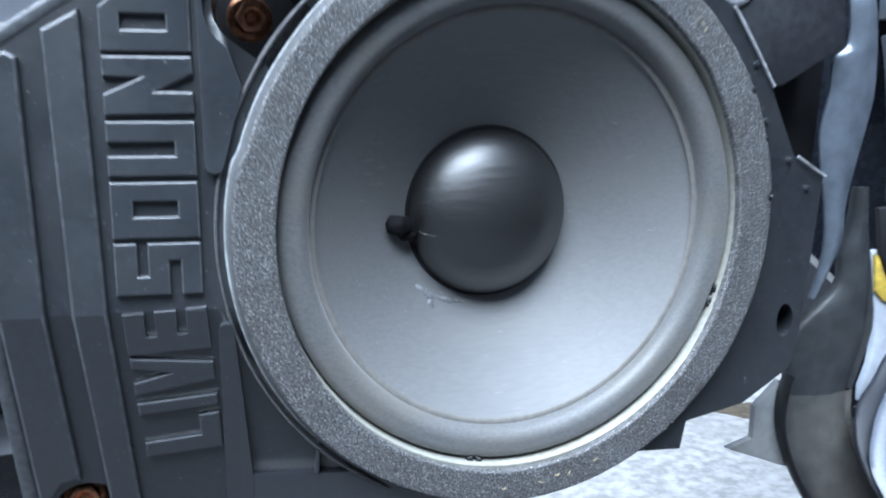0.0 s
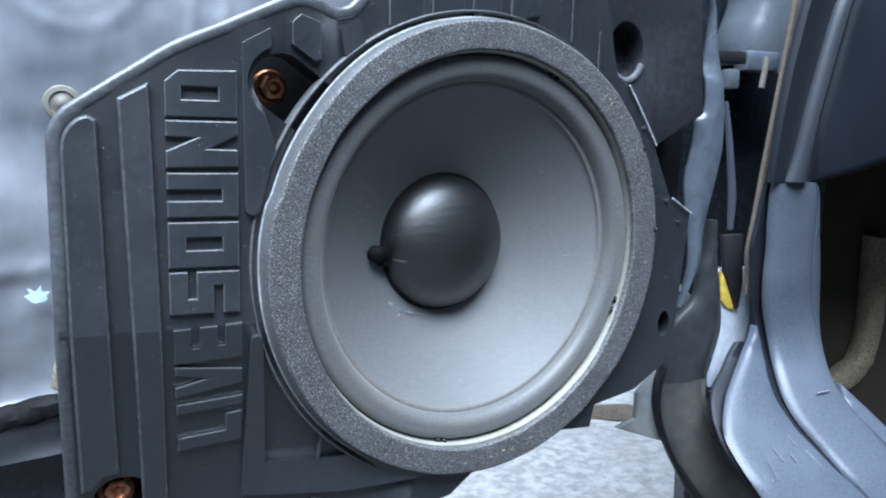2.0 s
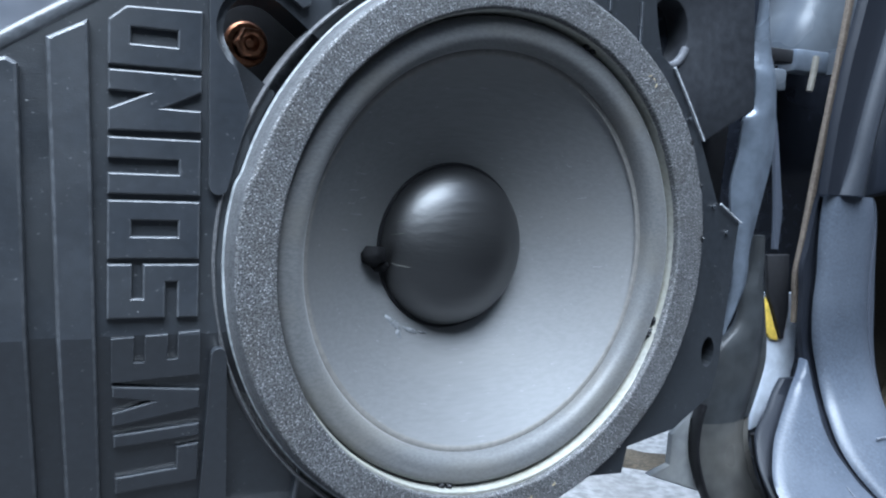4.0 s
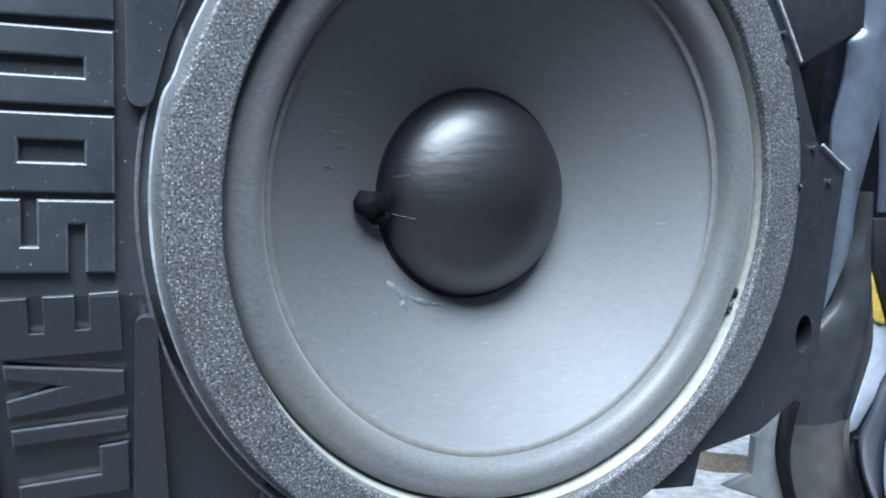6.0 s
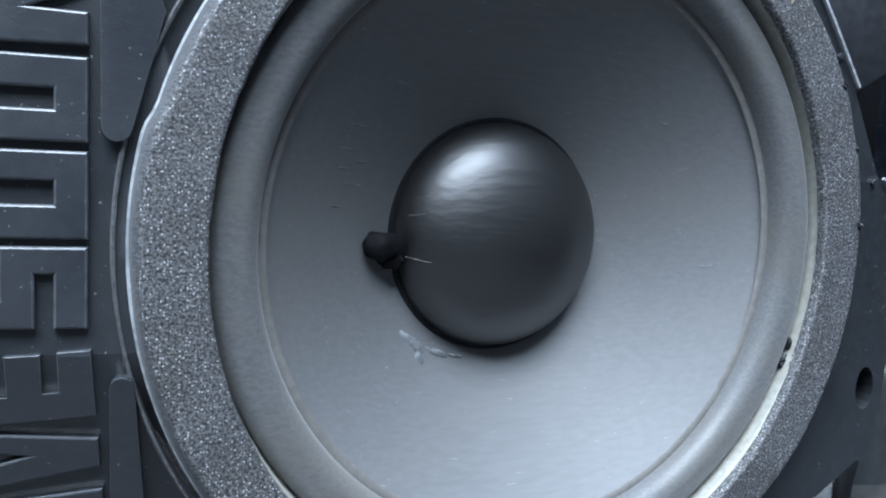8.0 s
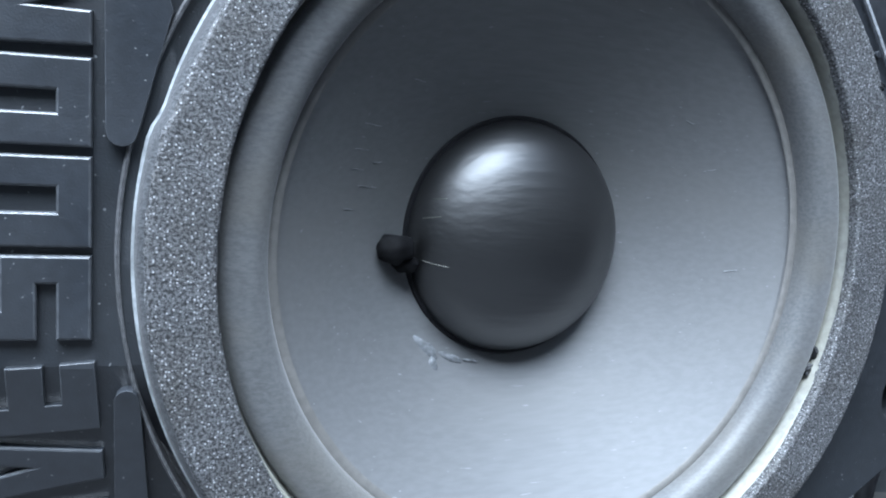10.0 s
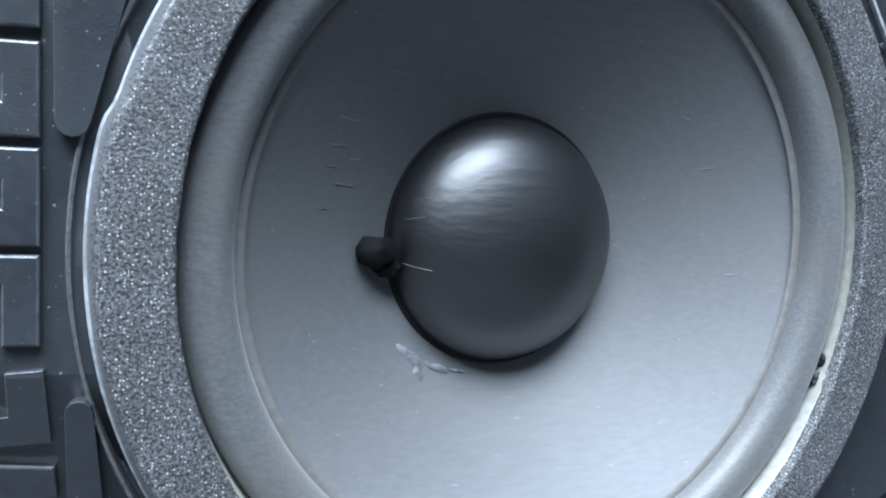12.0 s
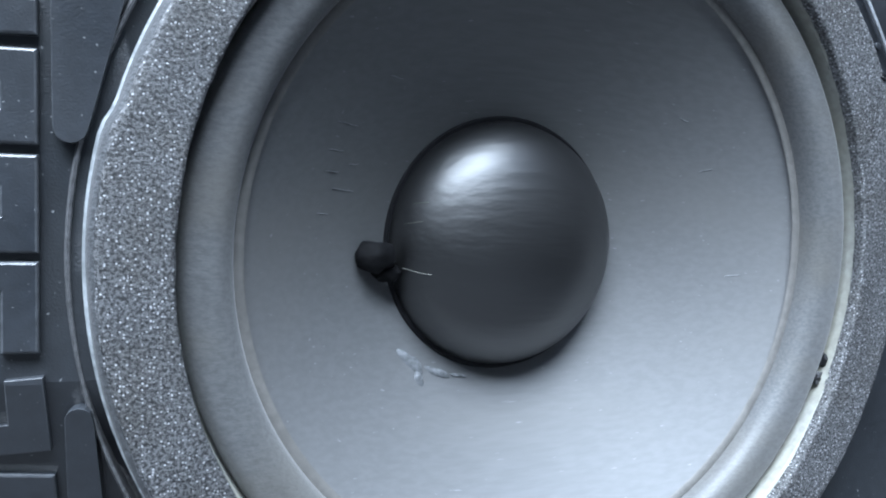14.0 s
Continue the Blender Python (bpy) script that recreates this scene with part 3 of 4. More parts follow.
for deg, r, wide in ((-21, 0.0725, 0.0040), (-102, 0.0726, 0.0026), (66, 0.0723, 0.0024)):
    bm = bmesh.new()
    for k in (-1, 1):
        b2 = blob(Vector((0, k * wide * 0.55, 0)), 0.0012, wide * 0.42, 0.0014, 3.0 + k, 0.5, k * 0.5)
        tmp = bpy.data.meshes.new("tmp")
        b2.to_mesh(tmp)
        b2.free()
        bm.from_mesh(tmp)
        bpy.data.meshes.remove(tmp)
    bmesh.ops.transform(bm, matrix=Matrix.Translation(spk_at(r, deg, -0.0050)) @ Matrix.Rotation(radians(deg), 4, "Z"), verts=bm.verts)
    spk("notch", bm, BLACK, "small black notch")


FLECK = material("straw_fleck", (0.45, 0.38, 0.22), 0.6, vary=0.3)
for deg, r, turn in ((49, 0.0795, 20), (47.5, 0.0800, -40), (46, 0.0792, 70), (-82, 0.0790, 10), (-79, 0.0796, 60), (-86, 0.0800, -20), (-72, 0.0790, 30), (-95, 0.0802, 5)):
    a = spk_at(r, deg, 0.0002)
    d = Vector((math.cos(radians(turn)), math.sin(radians(turn)), 0)) * 0.0007
    spk("fleck", tube([tuple(a - d), tuple(a + Vector((0, 0, 0.0002))), tuple(a + d)], 0.00014, 6), FLECK, "straw-coloured fleck")
for deg, r, size in ((28, 0.0845, 0.0013), (17, 0.0847, 0.0010), (4, 0.0846, 0.0012), (-52, 0.0846, 0.0016)):
    spk("tear", blob(spk_at(r, deg, -0.0012), size * 0.7, size, 0.0018, deg, 0.5, radians(deg)), BLACK, "small dark tear in the sponge")
THREAD = material("pale_thread", (0.28, 0.28, 0.25), 0.6)
for deg, r0, r1, turn in ((187, 0.0290, 0.0215, 8), (170, 0.0256, 0.0230, -3), (160, 0.0252, 0.0232, -3)):
    pts = []
    for k in range(5):
        r = r0 + (r1 - r0) * k / 4
        q = spk_at(r, deg + turn * k / 4, CAP_Z + CAP_H * math.sqrt(max(0.0, 1 - (r / CAP_R) ** 2)) + 0.0001)
        pts.append(tuple(q))
    spk("thread", tube(pts, 0.00007, 6), THREAD, "pale loose thread")


# lint caught on the cone
LINT = material("pale_lint", (0.40, 0.41, 0.42), 0.7)
for x, y, length, lean in ((-0.0400, 0.0235, 0.0045, -0.10), (-0.0420, 0.0185, 0.0036, -0.05), (-0.0425, 0.0145, 0.0030, -0.08), (-0.0395, 0.0110, 0.0052, -0.10), (-0.0440, 0.0065, 0.0026, -0.12), (-0.0375, 0.0160, 0.0024, 0.05),
                           (-0.0300, 0.0330, 0.0030, -0.10), (0.0450, 0.0180, 0.0022, 0.3), (0.0520, -0.0060, 0.0024, 0.2), (0.0380, 0.0290, 0.0020, -0.4)):
    pts = []
    for k in range(4):
        u, v = x + length * (k / 3 - 0.5), y + lean * length * (k / 3 - 0.5) + 0.0001 * (k % 2)
        pts.append((u, v, cone_h(math.hypot(u, v)) + 0.0001))
    spk("lint", tube(pts, 0.00006, 5), LINT, "pale lint fibre")

# ---- bolts ----
def make_bolt(at, tilt):
    ob = tagged(new("hex_bolt"), "coppery plated hex bolt sunk in a moulded well", "bolt", "bolts of the speaker mount")
    bm = lathe([(0.0, 0.0), (0.0062, 0.0), (0.0062, 0.0012), (0.0056, 0.0018), (0.0044, 0.0020)], 40)
    washer = part("flange", bm, COPPER, None)
    pts = [(0.0044 * math.cos(math.pi / 3 * i), 0.0044 * math.sin(math.pi / 3 * i)) for i in range(6)]
    head = part("head", solid(pts, 0.0056, 0.0015, [ellipse(0, 0, 0.0020, 0.0020, 16)], 0.0006, 2), COPPER, None)
    dip = part("dimple", lathe([(0.0021, 0.0046), (0.0012, 0.0036), (0, 0.0034)], 20), COPPER, None)
    for o in (washer, head, dip):
        o.parent = ob
    ob.matrix_world = Matrix.Translation(at) @ pose(0, 0, 0, 90 + tilt, 0, 12)
    return ob


bolt = make_bolt((-0.0805, 0.0215, 0.5520), 0)
copy_thing(bolt, Matrix.Translation((-0.1330, 0.0255, 0.4150)) @ pose(0, 0, 0, 78, 0, 8))
screw = tagged(new("small_screw"), "small dark screw low on the mount", "screw")
o = part("head", lathe([(0.0032, 0.0), (0.0032, 0.0008), (0.0026, 0.0014), (0.0014, 0.0012), (0.0012, 0.0006), (0, 0.0006)], 28), RIM, None)
o.parent = screw
screw.matrix_world = Matrix.Translation((-0.0646, face_y(-0.0646, 0.402) + 0.001, 0.402)) @ pose(0, 0, 0, 74, 0, 0)

# ---- door sheet, film, clips and cable ----
door = thing("car_door", (-0.2, 0.05, 0.30), "black painted inner sheet of an open car door", "car door")
part("inner_sheet", upright(solid([(-0.9, 0.22), (-0.9, 1.0), (0.06, 1.0), (0.10, 0.62), (0.10, 0.50), (0.085, 0.445), (-0.02, 0.425), (-0.016, 0.388), (-0.040, 0.3790), (-0.09, 0.365), (-0.16, 0.22)], 0.0, -0.02, bevel=0.004, seg=3), 0.052), SHEET, door)
bm = bmesh.new()
nx, nz = 250, 190
grid = [[None] * (nz + 1) for _ in range(nx + 1)]
for i in range(nx + 1):
    x = -0.225 + 0.185 * i / nx
    low = 0.424 + 0.004 * math.sin(x * 38) + 0.012 * max(0.0, -0.16 - x)
    for j in range(nz + 1):
        z = low + (0.645 - low) * j / nz
        q = Vector((x, 0, z))
        y = 0.036 + 0.004 * noise.noise(q * 14) + 0.0013 * noise.noise(q * 40) + 0.0005 * noise.noise(q * 95)
        y -= 0.006 * math.exp(-((z - 0.436 - 0.1 * (x + 0.18)) / 0.006) ** 2)
        ring_d = math.hypot(x + 0.140, z - 0.590)
        y -= 0.0004 * math.exp(-((ring_d - 0.021) / 0.0030) ** 2) + 0.0002 * math.exp(-((ring_d - 0.013) / 0.003) ** 2)
        y -= 0.0010 * math.exp(-((z - 0.4885 - 0.12 * (x + 0.17)) / 0.0035) ** 2) * max(0.0, min(1.0, (-0.145 - x) / 0.01))
        y -= 0.0006 * sum(math.exp(-((x - cx - 0.1 * (z - 0.57)) / 0.0022) ** 2) for cx in (-0.104, -0.093, -0.168)) * max(0.0, min(1.0, (z - 0.53) / 0.02))
        grid[i][j] = bm.verts.new((x, y, z))
for i in range(nx):
    for j in range(nz):
        bm.faces.new((grid[i][j], grid[i + 1][j], grid[i + 1][j + 1], grid[i][j + 1]))
film = part("moisture_film", bm, FILM, None, "crinkled hazy plastic film stuck on the door sheet")
tagged(film, category="film")
tagged(part("cable_loom", tube([(-0.30, 0.030, 0.420), (-0.22, 0.0285, 0.428), (-0.184, 0.028, 0.4390), (-0.165, 0.028, 0.4430), (-0.148, 0.028, 0.4460), (-0.10, 0.030, 0.450)], 0.0036, 12, wobble=0.0014), TAPE), "black cloth-taped cable loom lying along the film", "cable")


def clip(name, at, radii, mat, label):
    ob = tagged(new(name), label, "clip")
    o = part("flange", lathe([(0.0, 0.0), (radii[0], 0.0), (radii[0], 0.0008), (radii[0] * 0.92, 0.0014), (radii[1] * 1.1, 0.0016), (radii[1], 0.0010), (radii[1] * 0.7, 0.0012), (radii[2], 0.0022), (0, 0.0024)], 40), mat, None)
    o.parent = ob
    ob.matrix_world = Matrix.Translation(at) @ pose(0, 0, 0, 90, 0, 0)
    return ob


clip("push_clip", (-0.1445, 0.0305, 0.5450), (0.0058, 0.0036, 0.0012), BEIGE, "beige nylon push clip in the door sheet")
white_clip = thing("panel_clip", (-0.179, 0.03, 0.475), "white nylon panel clip with a dark hole", "clip")
part("body", upright(solid([(-0.192, 0.468), (-0.192, 0.482), (-0.190, 0.4835), (-0.176, 0.4835), (-0.174, 0.482), (-0.174, 0.470), (-0.176, 0.467), (-0.190, 0.4665)], 0.004, 0.0, [ellipse(-0.1835, 0.4755, 0.0022, 0.0016, 16)], 0.0012, 2), 0.032), WHITE, white_clip)
# Black disc paints the shade inside the clip hole.
part("hole", upright(solid(ellipse(-0.1835, 0.4755, 0.0026, 0.0020, 16), 0.001, 0.0), 0.032), BLACK, white_clip, "black disc for the shade in the clip hole")
star = [(r * math.cos(a) - 0.1545, r * 0.75 * math.sin(a) + 0.4825) for r, a in [((0.0038 if i % 2 else 0.0027) * (1 + 0.25 * math.sin(i * 2.7)), 2 * math.pi * i / 14) for i in range(14)]]
tagged(part("paper_scrap", upright(solid(star, 0.0005, 0.0), 0.0315), PAPER), "pale blue torn paper scrap on the film", "paper scrap")
tagged(part("wax_patch", upright(solid([(-0.1520, 0.451), (-0.1505, 0.459), (-0.1480, 0.465), (-0.1455, 0.4680), (-0.140, 0.468), (-0.140, 0.449), (-0.1490, 0.449)], 0.0006, 0.0, bevel=0.0003), 0.0320), material("ochre_sealant", (0.34, 0.31, 0.23), 0.5, vary=0.3)), "ochre sealant patch beside the mount", "sealant")

# ---- door end, hinge side and pillar trims ----
cover = thing("door_end_cover", (0.09, 0.05, 0.53), "black plastic cover at the hinge end of the door", "cover")
part("panel", upright(solid([(0.045, 0.545), (0.045, 0.66), (0.111, 0.66), (0.115, 0.591), (0.119, 0.549), (0.096, 0.5355), (0.085, 0.535)], 0.0, -0.022, [ellipse(0.0755, 0.5745, 0.0085, 0.0120, 28)], 0.0012, 2), 0.040), PLASTIC_SMOOTH, cover)
# Black disc puts the shade inside the well into its colour.
part("well", upright(solid(ellipse(0.0755, 0.5745, 0.0095, 0.0130, 28), -0.018, -0.020), 0.040), BLACK, cover)
part("well_lip", tube([(x, 0.0402, z) for x, z in arc(0.0755, 0.5745, 0.0088, 0.0124, 195, 335, 7)], 0.0014, 10), material("grey_lip", (0.16, 0.165, 0.18), 0.35), cover, "grey rounded well lip")
tagged(part("door_end_sheet", upright(solid([(0.075, 0.43), (0.075, 0.66), (0.122, 0.66), (0.128, 0.55), (0.124, 0.48), (0.112, 0.43)], 0.0, -0.01), 0.064), BLACK), "black shut face at the end of the door", "door sheet")
BLADE = [(0.1248, 0.1288, 0.6016, 0.05), (0.1268, 0.1304, 0.5942, 0.05), (0.1249, 0.1337, 0.5752, 0.0497), (0.1242, 0.1347, 0.5688, 0.0488), (0.1247, 0.1351, 0.5631, 0.0472), (0.1246, 0.1362, 0.5507, 0.0468), (0.1195, 0.1365, 0.545, 0.0468), (0.1188, 0.1367, 0.5328, 0.047), (0.1166, 0.1346, 0.5194, 0.0475), (0.1185, 0.132, 0.5061, 0.048), (0.1216, 0.1305, 0.4933, 0.049), (0.1235, 0.1309, 0.4793, 0.05), (0.1228, 0.1276, 0.4688, 0.051), (0.1202, 0.122, 0.4575, 0.052)]
tagged(part("door_edge_strip", loft(BLADE, [(0, 0), (0.1, 0.0009), (0.3, 0.0019), (0.5, 0.0022), (0.7, 0.0017), (0.9, 0.0006), (1, 0)], 0.001), STEEL), "blue-grey painted steel edge of the door", "door edge")
lower_edge = thing("door_lower_edge", (0.135, 0.06, 0.40), "dusty taupe lower door edge beside the sill", "door edge")
EDGE = [(0.1423, 0.149, 0.4982, 0.061), (0.141, 0.1511, 0.484, 0.061), (0.1383, 0.153, 0.4726, 0.061), (0.1368, 0.1554, 0.4595, 0.061), (0.122, 0.1573, 0.445, 0.061), (0.118, 0.1558, 0.4348, 0.061), (0.1186, 0.1502, 0.4166, 0.061), (0.1203, 0.1508, 0.4063, 0.061), (0.1217, 0.1538, 0.3971, 0.061), (0.1244, 0.1576, 0.3878, 0.061), (0.1318, 0.167, 0.3748, 0.061), (0.1405, 0.1797, 0.3612, 0.061), (0.1493, 0.1929, 0.3488, 0.061), (0.1605, 0.2095, 0.334, 0.061), (0.1822, 0.2361, 0.3087, 0.061)]
part("upper_panel", loft(EDGE[:7], [(0, -0.0008), (0.04, 0.0010), (0.10, 0.0022), (0.35, 0.0040), (0.6, 0.0036), (0.85, 0.0008), (1, -0.004)], 0.0012), SLATE, lower_edge, "dark slate upper part")
part("panel", loft(EDGE[6:], [(0, -0.0008), (0.04, 0.0010), (0.10, 0.0022), (0.35, 0.0040), (0.6, 0.0036), (0.85, 0.0008), (1, -0.004)], 0.0012), TAUPE, lower_edge)
SEAL = [(0.1144, 0.052, 0.4282, 0.0012), (0.1125, 0.052, 0.4205, 0.0014), (0.1122, 0.052, 0.4078, 0.001), (0.1169, 0.052, 0.3931, 0.0009), (0.124, 0.052, 0.38, 0.0012), (0.1335, 0.052, 0.3663, 0.002), (0.142, 0.052, 0.3554, 0.0023), (0.1549, 0.052, 0.3406, 0.0025), (0.174, 0.052, 0.3179, 0.0025)]
tagged(part("sill_seal", tube([(0.1497, 0.058, 0.4103), (0.1529, 0.058, 0.3995), (0.1568, 0.058, 0.3901), (0.163, 0.058, 0.3787), (0.1732, 0.058, 0.3672), (0.1842, 0.058, 0.3556), (0.1988, 0.058, 0.3403), (0.2231, 0.058, 0.3176)], 0.0013, 10), BLACK), "black rubber seal along the sill trim", "seal")
tagged(part("door_seal", tube(SEAL, 0.003, 10), BLACK), "black rubber seal along the lower door edge", "seal")
tagged(part("metal_tab", upright(solid([(0.1029, 0.4147), (0.1128, 0.4246), (0.116, 0.423), (0.1154, 0.4037), (0.1199, 0.388), (0.0922, 0.3983), (0.1026, 0.4019)], 0.0, -0.003, bevel=0.001), 0.055), PALE_STEEL), "pale painted tab under the mount", "tab")

tagged(part("pillar_sheet", upright(solid([(0.205, 0.20), (0.200, 0.44), (0.166, 0.47), (0.160, 0.75), (0.30, 0.75), (0.30, 0.20)], 0.0, -0.01), 0.135), SHEET), "dark glossy hinge pillar of the car body", "pillar")
HING = [(0.2202, 0.11, 0.6225, 0.0233), (0.2171, 0.11, 0.6101, 0.0206), (0.2137, 0.11, 0.6005, 0.02), (0.2108, 0.11, 0.5925, 0.0202), (0.2094, 0.11, 0.5861, 0.0199), (0.2096, 0.11, 0.584, 0.0179)]
tagged(part("hinge_body", tube(HING, 0.020, 20), HINGE), "pale painted hinge body on the pillar", "hinge")
check = thing("check_strap", (0.192, 0.092, 0.575), "dark steel door check strap with a pin", "check strap")
part("arm", box(0.160, 0.190, 0.090, 0.098, 0.5780, 0.5845, 0.001), BLACK, check)
part("clevis", box(0.186, 0.212, 0.088, 0.100, 0.5745, 0.5850, 0.0015), STEEL, check, "steel clevis")
part("spacer", box(0.1719, 0.1796, 0.086, 0.094, 0.5641, 0.5745, 0.0015), HINGE, check, "pale painted spacer")
part("pin", tube([(0.1975, 0.087, 0.582), (0.1965, 0.087, 0.574), (0.1950, 0.087, 0.5655)], 0.0014, 12), BEIGE, check, "pale pin")
part("nut", tube([(0.2095, 0.086, 0.586), (0.2090, 0.086, 0.574)], 0.0035, 8), HINGE, check, "pale nut")
tagged(part("hanging_cord", tube([(0.1655, 0.08, 0.5568, 0.0012), (0.1689, 0.08, 0.5425, 0.0014), (0.1724, 0.08, 0.5219, 0.002), (0.1744, 0.08, 0.507, 0.0024), (0.1746, 0.08, 0.4903, 0.0014)], 0.0014, 8), TRIM), "thin slate grey cord hanging in the door gap", "cord")
WELTP = [(0.1997, 0.07, 0.6235), (0.197, 0.07, 0.6048), (0.1933, 0.07, 0.5773), (0.1891, 0.07, 0.5495), (0.1851, 0.07, 0.5229), (0.1814, 0.07, 0.496), (0.1789, 0.07, 0.4799), (0.18, 0.07, 0.4663), (0.1805, 0.07, 0.4572)]
tagged(part("door_welt", tube(WELTP, 0.0016, 8), WELT), "thin tan welt along the door opening", "welt")
tagged(part("painted_flange", upright(solid([(0.1665, 0.4698), (0.1695, 0.452), (0.1718, 0.4341), (0.1702, 0.42), (0.1671, 0.4107), (0.1675, 0.404), (0.1711, 0.405), (0.1757, 0.4125), (0.1807, 0.4207), (0.183, 0.4275), (0.1849, 0.4252), (0.1894, 0.4261), (0.1917, 0.4376), (0.1909, 0.4554), (0.1898, 0.4695)], 0.003, 0.0, bevel=0.0012, seg=3), 0.081), WHITE_PAINT), "bright white painted flange in the door gap", "flange")
tagged(part("wax_streak", upright(solid([(0.1673, 0.4683), (0.1698, 0.467), (0.1732, 0.459), (0.1776, 0.4496), (0.1782, 0.4468), (0.1734, 0.4481), (0.169, 0.4526)], 0.0015, 0.0, bevel=0.0006), 0.0780), YELLOW), "yellow wax streak on the painted flange", "wax")
tagged(part("dark_bracket", upright(solid([(0.1655, 0.4881), (0.1682, 0.4699), (0.1724, 0.4619), (0.1785, 0.4481), (0.1801, 0.448), (0.1818, 0.462), (0.1795, 0.4882)], 0.002, 0.0, bevel=0.0008), 0.0770), BLACK), "black bracket over the painted flange", "bracket")
tagged(part("grommet", blob(Vector((0.1606, 0.066, 0.4000)), 0.0035, 0.004, 0.0055, 2.0, 0.3), BLACK), "black rubber grommet at the foot of the gap", "grommet")

upper = thing("upper_pillar_trim", (0.20, 0.06, 0.518), "slate grey upper pillar trim with a rounded ridge", "trim")
UPPER = [(0.197, 0.2214, 0.6271, 0.06), (0.1948, 0.2182, 0.6158, 0.06), (0.1918, 0.2131, 0.6041, 0.06), (0.1886, 0.2087, 0.5897, 0.06), (0.1855, 0.2048, 0.5754, 0.06), (0.1832, 0.201, 0.561, 0.06), (0.1811, 0.1975, 0.5465, 0.06), (0.1798, 0.1944, 0.532, 0.06), (0.1788, 0.1896, 0.517, 0.06)]
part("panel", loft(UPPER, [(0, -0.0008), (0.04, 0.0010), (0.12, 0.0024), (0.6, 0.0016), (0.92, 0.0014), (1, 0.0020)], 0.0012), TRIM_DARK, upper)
# Paler tone carries the highlight along the ridge.
RIDGE = material("ridge_highlight_trim", (0.030, 0.034, 0.043), 0.42, vary=0.14, scale=(900, 25), bump=0.2, bump_scale=1800)
RIDGE_ROWS = [(0.2198, 0.2323, 0.6292, 0.059), (0.2169, 0.2291, 0.6177, 0.059), (0.2118, 0.2244, 0.6058, 0.059), (0.2074, 0.2207, 0.5912, 0.059), (0.2035, 0.2166, 0.5766, 0.059), (0.1997, 0.213, 0.562, 0.059), (0.1962, 0.2093, 0.5473, 0.059), (0.1931, 0.2072, 0.5327, 0.059), (0.1884, 0.2056, 0.5171, 0.059)]
part("ridge", loft(RIDGE_ROWS, [(0, 0.0010), (0.1, 0.0032), (0.3, 0.0048), (0.5, 0.0050), (0.75, 0.0030), (0.92, -0.0010), (1, -0.003)], 0.004), RIDGE, upper, "rounded ridge painted paler as a highlight")
dash = thing("dashboard_side", (0.27, 0.08, 0.52), "dark grey dashboard side panel", "dashboard")
part("panel", upright(solid([(0.2394, 0.6327), (0.2313, 0.6074), (0.2239, 0.5779), (0.2154, 0.5481), (0.2109, 0.5142), (0.2486, 0.5209), (0.2699, 0.5266), (0.3405, 0.536), (0.3168, 0.6434)], 0.0, -0.03, bevel=0.006, seg=3), 0.064), DASH, dash)
# Deep box added behind the panel to shade the carpet.
part("shade_box", upright(solid([(0.275, 0.535), (0.275, 0.66), (0.60, 0.66), (0.60, 0.535)], 0.0, -0.20, bevel=0.004), 0.096), DASH, dash)
lower = thing("lower_pillar_trim", (0.21, 0.06, 0.35), "slate grey lower kick trim sweeping into the sill", "trim")
LOWER = [(0.1841, 0.2119, 0.5163, 0.062), (0.1834, 0.214, 0.508, 0.062), (0.1833, 0.2145, 0.4946, 0.062), (0.1839, 0.214, 0.4811, 0.062), (0.1834, 0.215, 0.4659, 0.062), (0.1848, 0.217, 0.4506, 0.062), (0.1872, 0.22, 0.4369, 0.0602), (0.1865, 0.2205, 0.4244, 0.0547), (0.1845, 0.2197, 0.4156, 0.048), (0.1832, 0.2206, 0.4072, 0.041), (0.1846, 0.2243, 0.3978, 0.0324), (0.19, 0.2295, 0.3866, 0.0208), (0.1946, 0.2327, 0.3761, 0.0091), (0.2016, 0.2395, 0.3646, 0.0004), (0.2092, 0.2466, 0.3529, -0.008)]
part("panel", loft(LOWER, [(0, -0.0008), (0.02, 0.0005), (0.06, 0.0022), (0.14, 0.0032), (0.35, 0.0040), (0.7, 0.0040), (0.92, 0.0032), (0.98, 0.0020), (1, 0.0006)], 0.0012), TRIM_PALE, lower)
SIDE = [(0.2133, 0.2243, 0.5152, 0.063), (0.2152, 0.2289, 0.5085, 0.063), (0.2157, 0.2344, 0.4948, 0.063), (0.2151, 0.2385, 0.4809, 0.063), (0.2161, 0.2407, 0.4653, 0.063), (0.2181, 0.242, 0.4495, 0.063), (0.2212, 0.2396, 0.4355, 0.0612), (0.2217, 0.233, 0.4227, 0.0557), (0.2209, 0.2271, 0.4139, 0.049), (0.2218, 0.225, 0.4064, 0.043)]
part("side_face", loft(SIDE, [(0, 0.0004), (0.06, 0.0016), (0.15, 0.0010), (0.4, -0.0030), (0.7, -0.0090), (1, -0.0160)], 0.020), TRIM, lower, "side face turning into the footwell")
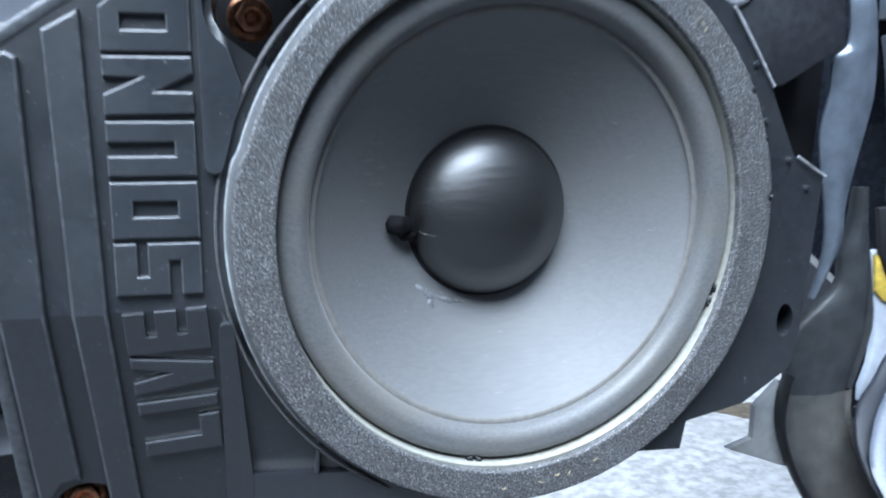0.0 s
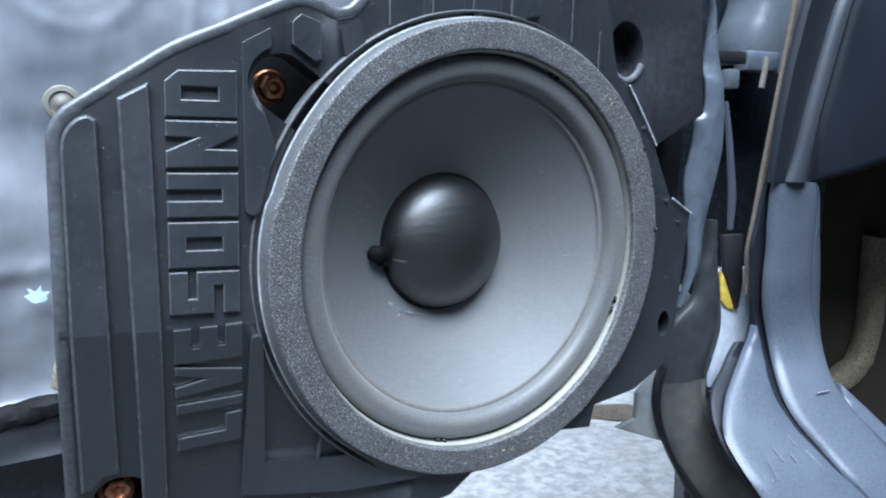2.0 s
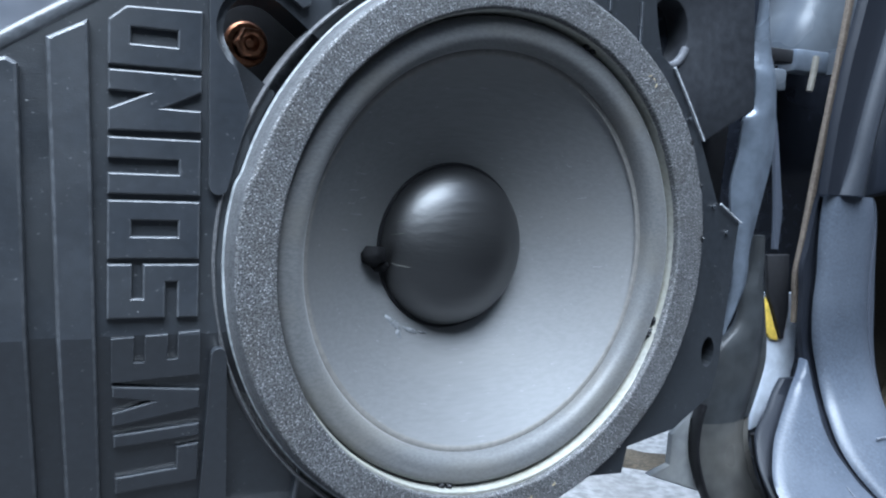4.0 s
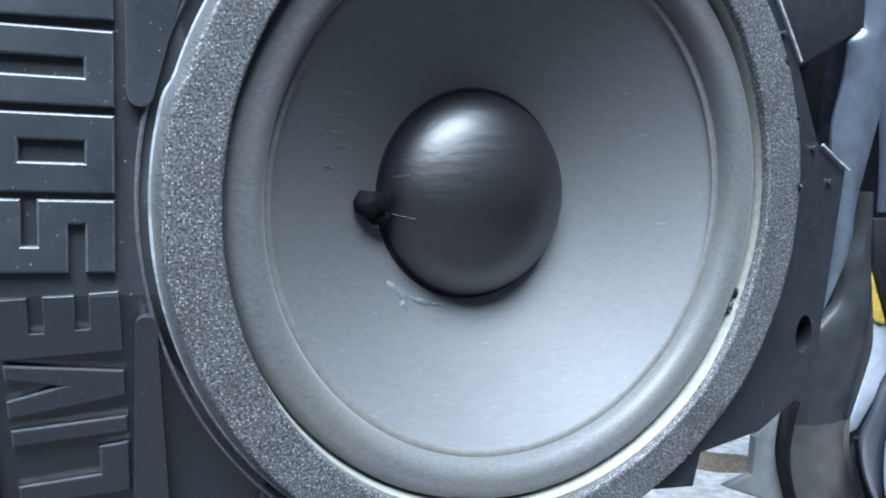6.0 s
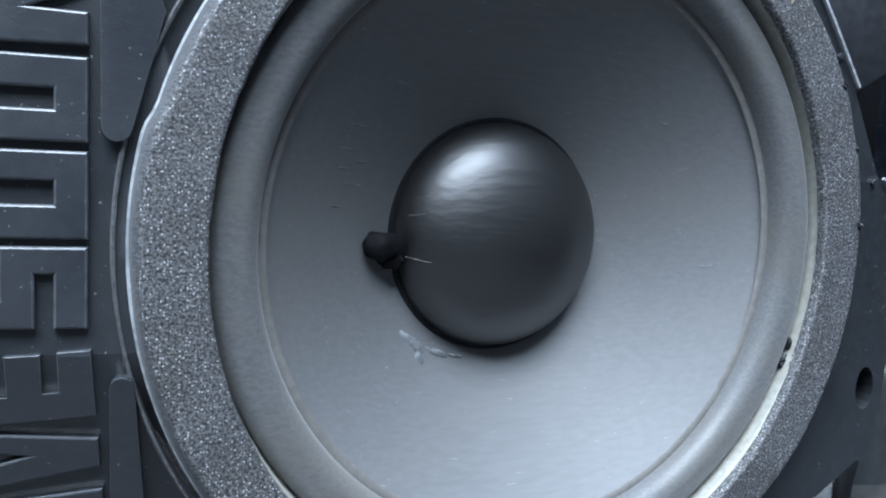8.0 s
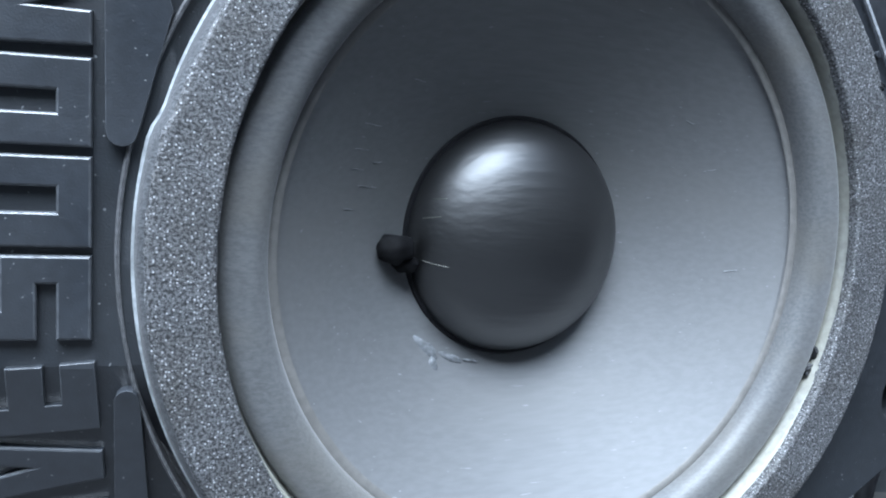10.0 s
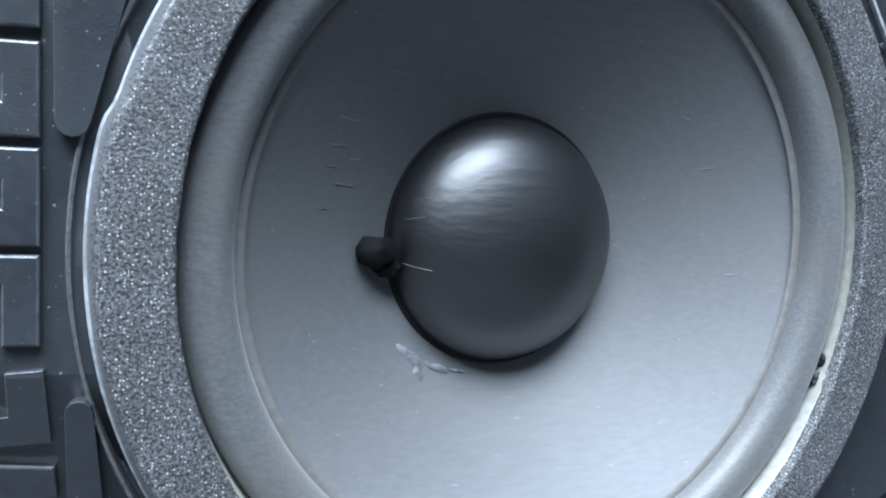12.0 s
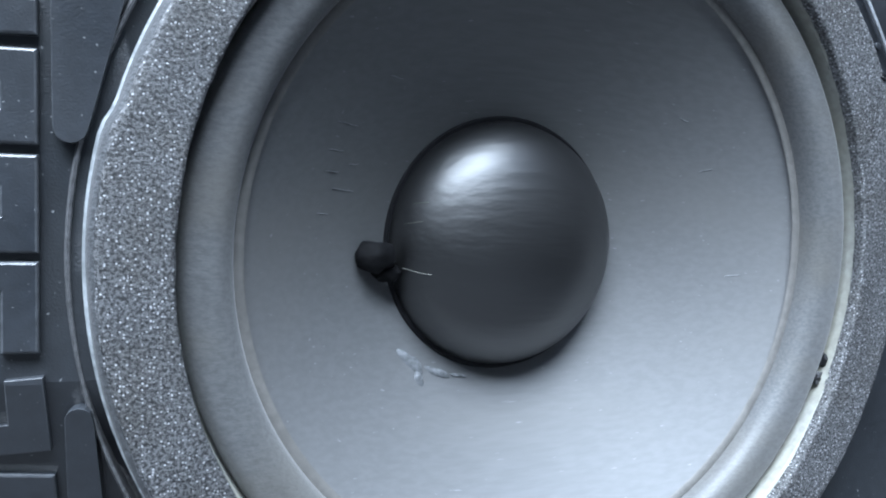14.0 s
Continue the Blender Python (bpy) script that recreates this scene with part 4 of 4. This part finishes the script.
# Dark tone paints the unlit left facet of the kick trim.
BAND_ROWS = [(0.1822, 0.1876, 0.5157, 0.065), (0.1803, 0.1871, 0.5074, 0.065), (0.1779, 0.1872, 0.494, 0.065), (0.1758, 0.1871, 0.4837, 0.065), (0.1771, 0.1873, 0.4717, 0.065), (0.178, 0.1881, 0.4551, 0.065), (0.1804, 0.1896, 0.4443, 0.065), (0.1821, 0.1905, 0.4284, 0.0605), (0.1799, 0.1886, 0.4184, 0.053), (0.1775, 0.1869, 0.4065, 0.043), (0.1795, 0.1921, 0.3941, 0.031), (0.1873, 0.1994, 0.3784, 0.013), (0.1957, 0.2056, 0.369, 0.006), (0.2056, 0.2156, 0.3541, -0.005)]
part("edge_band", loft(BAND_ROWS, [(0, -0.001), (0.1, 0.0008), (0.5, 0.0), (1, -0.003)], 0.0012), TRIM_DARK, lower, "recessed edge band darkened for the shaded left facet")
INNER = [(0.2278, 0.2291, 0.4091, 0.0492), (0.2271, 0.2344, 0.4036, 0.045), (0.2258, 0.2387, 0.3986, 0.0407), (0.2298, 0.2427, 0.3935, 0.0364), (0.2349, 0.2475, 0.3872, 0.0308), (0.2426, 0.2554, 0.3755, 0.0188), (0.2508, 0.2642, 0.3634, 0.0088)]
part("inner_strip", loft(INNER, [(0, 0), (0.1, 0.0015), (0.5, 0.0024), (0.9, 0.0015), (1, 0)], 0.0012), TRIM_PALE, lower, "pale inner strip")
SILL = [(0.1763, 0.1774, 0.4423, 0.0605), (0.1734, 0.1784, 0.437, 0.0587), (0.1683, 0.1791, 0.4302, 0.0565), (0.161, 0.1776, 0.4242, 0.0518), (0.1536, 0.1759, 0.4184, 0.047), (0.1467, 0.1746, 0.4129, 0.042), (0.1412, 0.1743, 0.4076, 0.0368), (0.1364, 0.1754, 0.4025, 0.0314), (0.1335, 0.1766, 0.3975, 0.0258), (0.1332, 0.1792, 0.3926, 0.0198), (0.1334, 0.1816, 0.388, 0.0138), (0.1345, 0.1845, 0.3831, 0.0081), (0.1377, 0.1916, 0.3756, 0.002), (0.1419, 0.1976, 0.3673, -0.005), (0.1481, 0.2062, 0.3564, -0.013)]
tagged(part("sill_trim", loft(SILL, [(0, -0.0008), (0.03, 0.0008), (0.1, 0.0022), (0.3, 0.0030), (0.7, 0.0030), (0.93, 0.0024), (1, 0.0006)], 0.0012), TRIM_PALE), "scuffed slate grey sill trim", "trim")
SILL_BACK = [(0.172, 0.1828, 0.4318, 0.0668), (0.1661, 0.1784, 0.4266, 0.0646), (0.1569, 0.1702, 0.4195, 0.0589), (0.1466, 0.1615, 0.4129, 0.053), (0.1402, 0.152, 0.4045, 0.0447), (0.1377, 0.147, 0.3985, 0.0382), (0.1363, 0.1461, 0.3917, 0.03), (0.1368, 0.1453, 0.3862, 0.0228), (0.1392, 0.1465, 0.3794, 0.0154)]
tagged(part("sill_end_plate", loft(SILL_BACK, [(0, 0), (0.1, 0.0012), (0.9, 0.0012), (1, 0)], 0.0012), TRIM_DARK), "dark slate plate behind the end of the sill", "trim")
SCUFF = material("pale_scuff", (0.16, 0.17, 0.195), 0.6, vary=0.3)
sill_scuffs = thing("sill_scuffs", (0.21, 0.06, 0.37), "pale scuff marks worn into the sill trim", "scuff marks")
for a, b, r in (((0.1619, 0.0142, 0.3914), (0.1626, 0.0112, 0.3891), 0.0006), ((0.1729, 0.016, 0.3916), (0.1761, 0.0082, 0.3853), 0.0005), ((0.1537, 0.0178, 0.3951), (0.1551, 0.0118, 0.3904), 0.0003), ((0.1465, 0.013, 0.3922), (0.1451, 0.0049, 0.3863), 0.0003), ((0.1673, 0.0226, 0.3975), (0.1682, 0.0178, 0.3936), 0.0004)):
    part("scuff", tube([a, tuple((p + q) / 2 for p, q in zip(a, b)), b], r * 0.55, 6), SCUFF, sill_scuffs)
tagged(part("trim_scuff", tube([(0.2009, 0.0377, 0.4101), (0.2058, 0.0381, 0.4102), (0.2108, 0.0385, 0.4103)], 0.0004, 6), SCUFF), "short pale scuff on the kick trim", "scuff mark")
bm = upright(solid([(0.37, 0.20), (0.37, 0.66), (0.50, 0.66), (0.66, 0.66), (0.66, 0.20)], 0.0, -0.02, bevel=0.004), 0.24)
tagged(part("footwell_carpet", bm, CARPET), "tan carpet in the footwell, darkened for the shade under the dashboard", "carpet")
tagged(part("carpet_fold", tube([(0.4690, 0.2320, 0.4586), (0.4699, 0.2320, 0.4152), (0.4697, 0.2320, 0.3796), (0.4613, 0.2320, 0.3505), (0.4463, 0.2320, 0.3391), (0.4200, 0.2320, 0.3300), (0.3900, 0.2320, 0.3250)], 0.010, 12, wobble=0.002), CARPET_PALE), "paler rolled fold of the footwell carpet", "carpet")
tagged(part("dirt_patch", blob(Vector((0.710, 0.890, 0.051)), 0.100, 0.045, 0.003, 5.0, 0.5, radians(-25)), DIRT), "brown dirt lying on the pale pavement", "dirt")
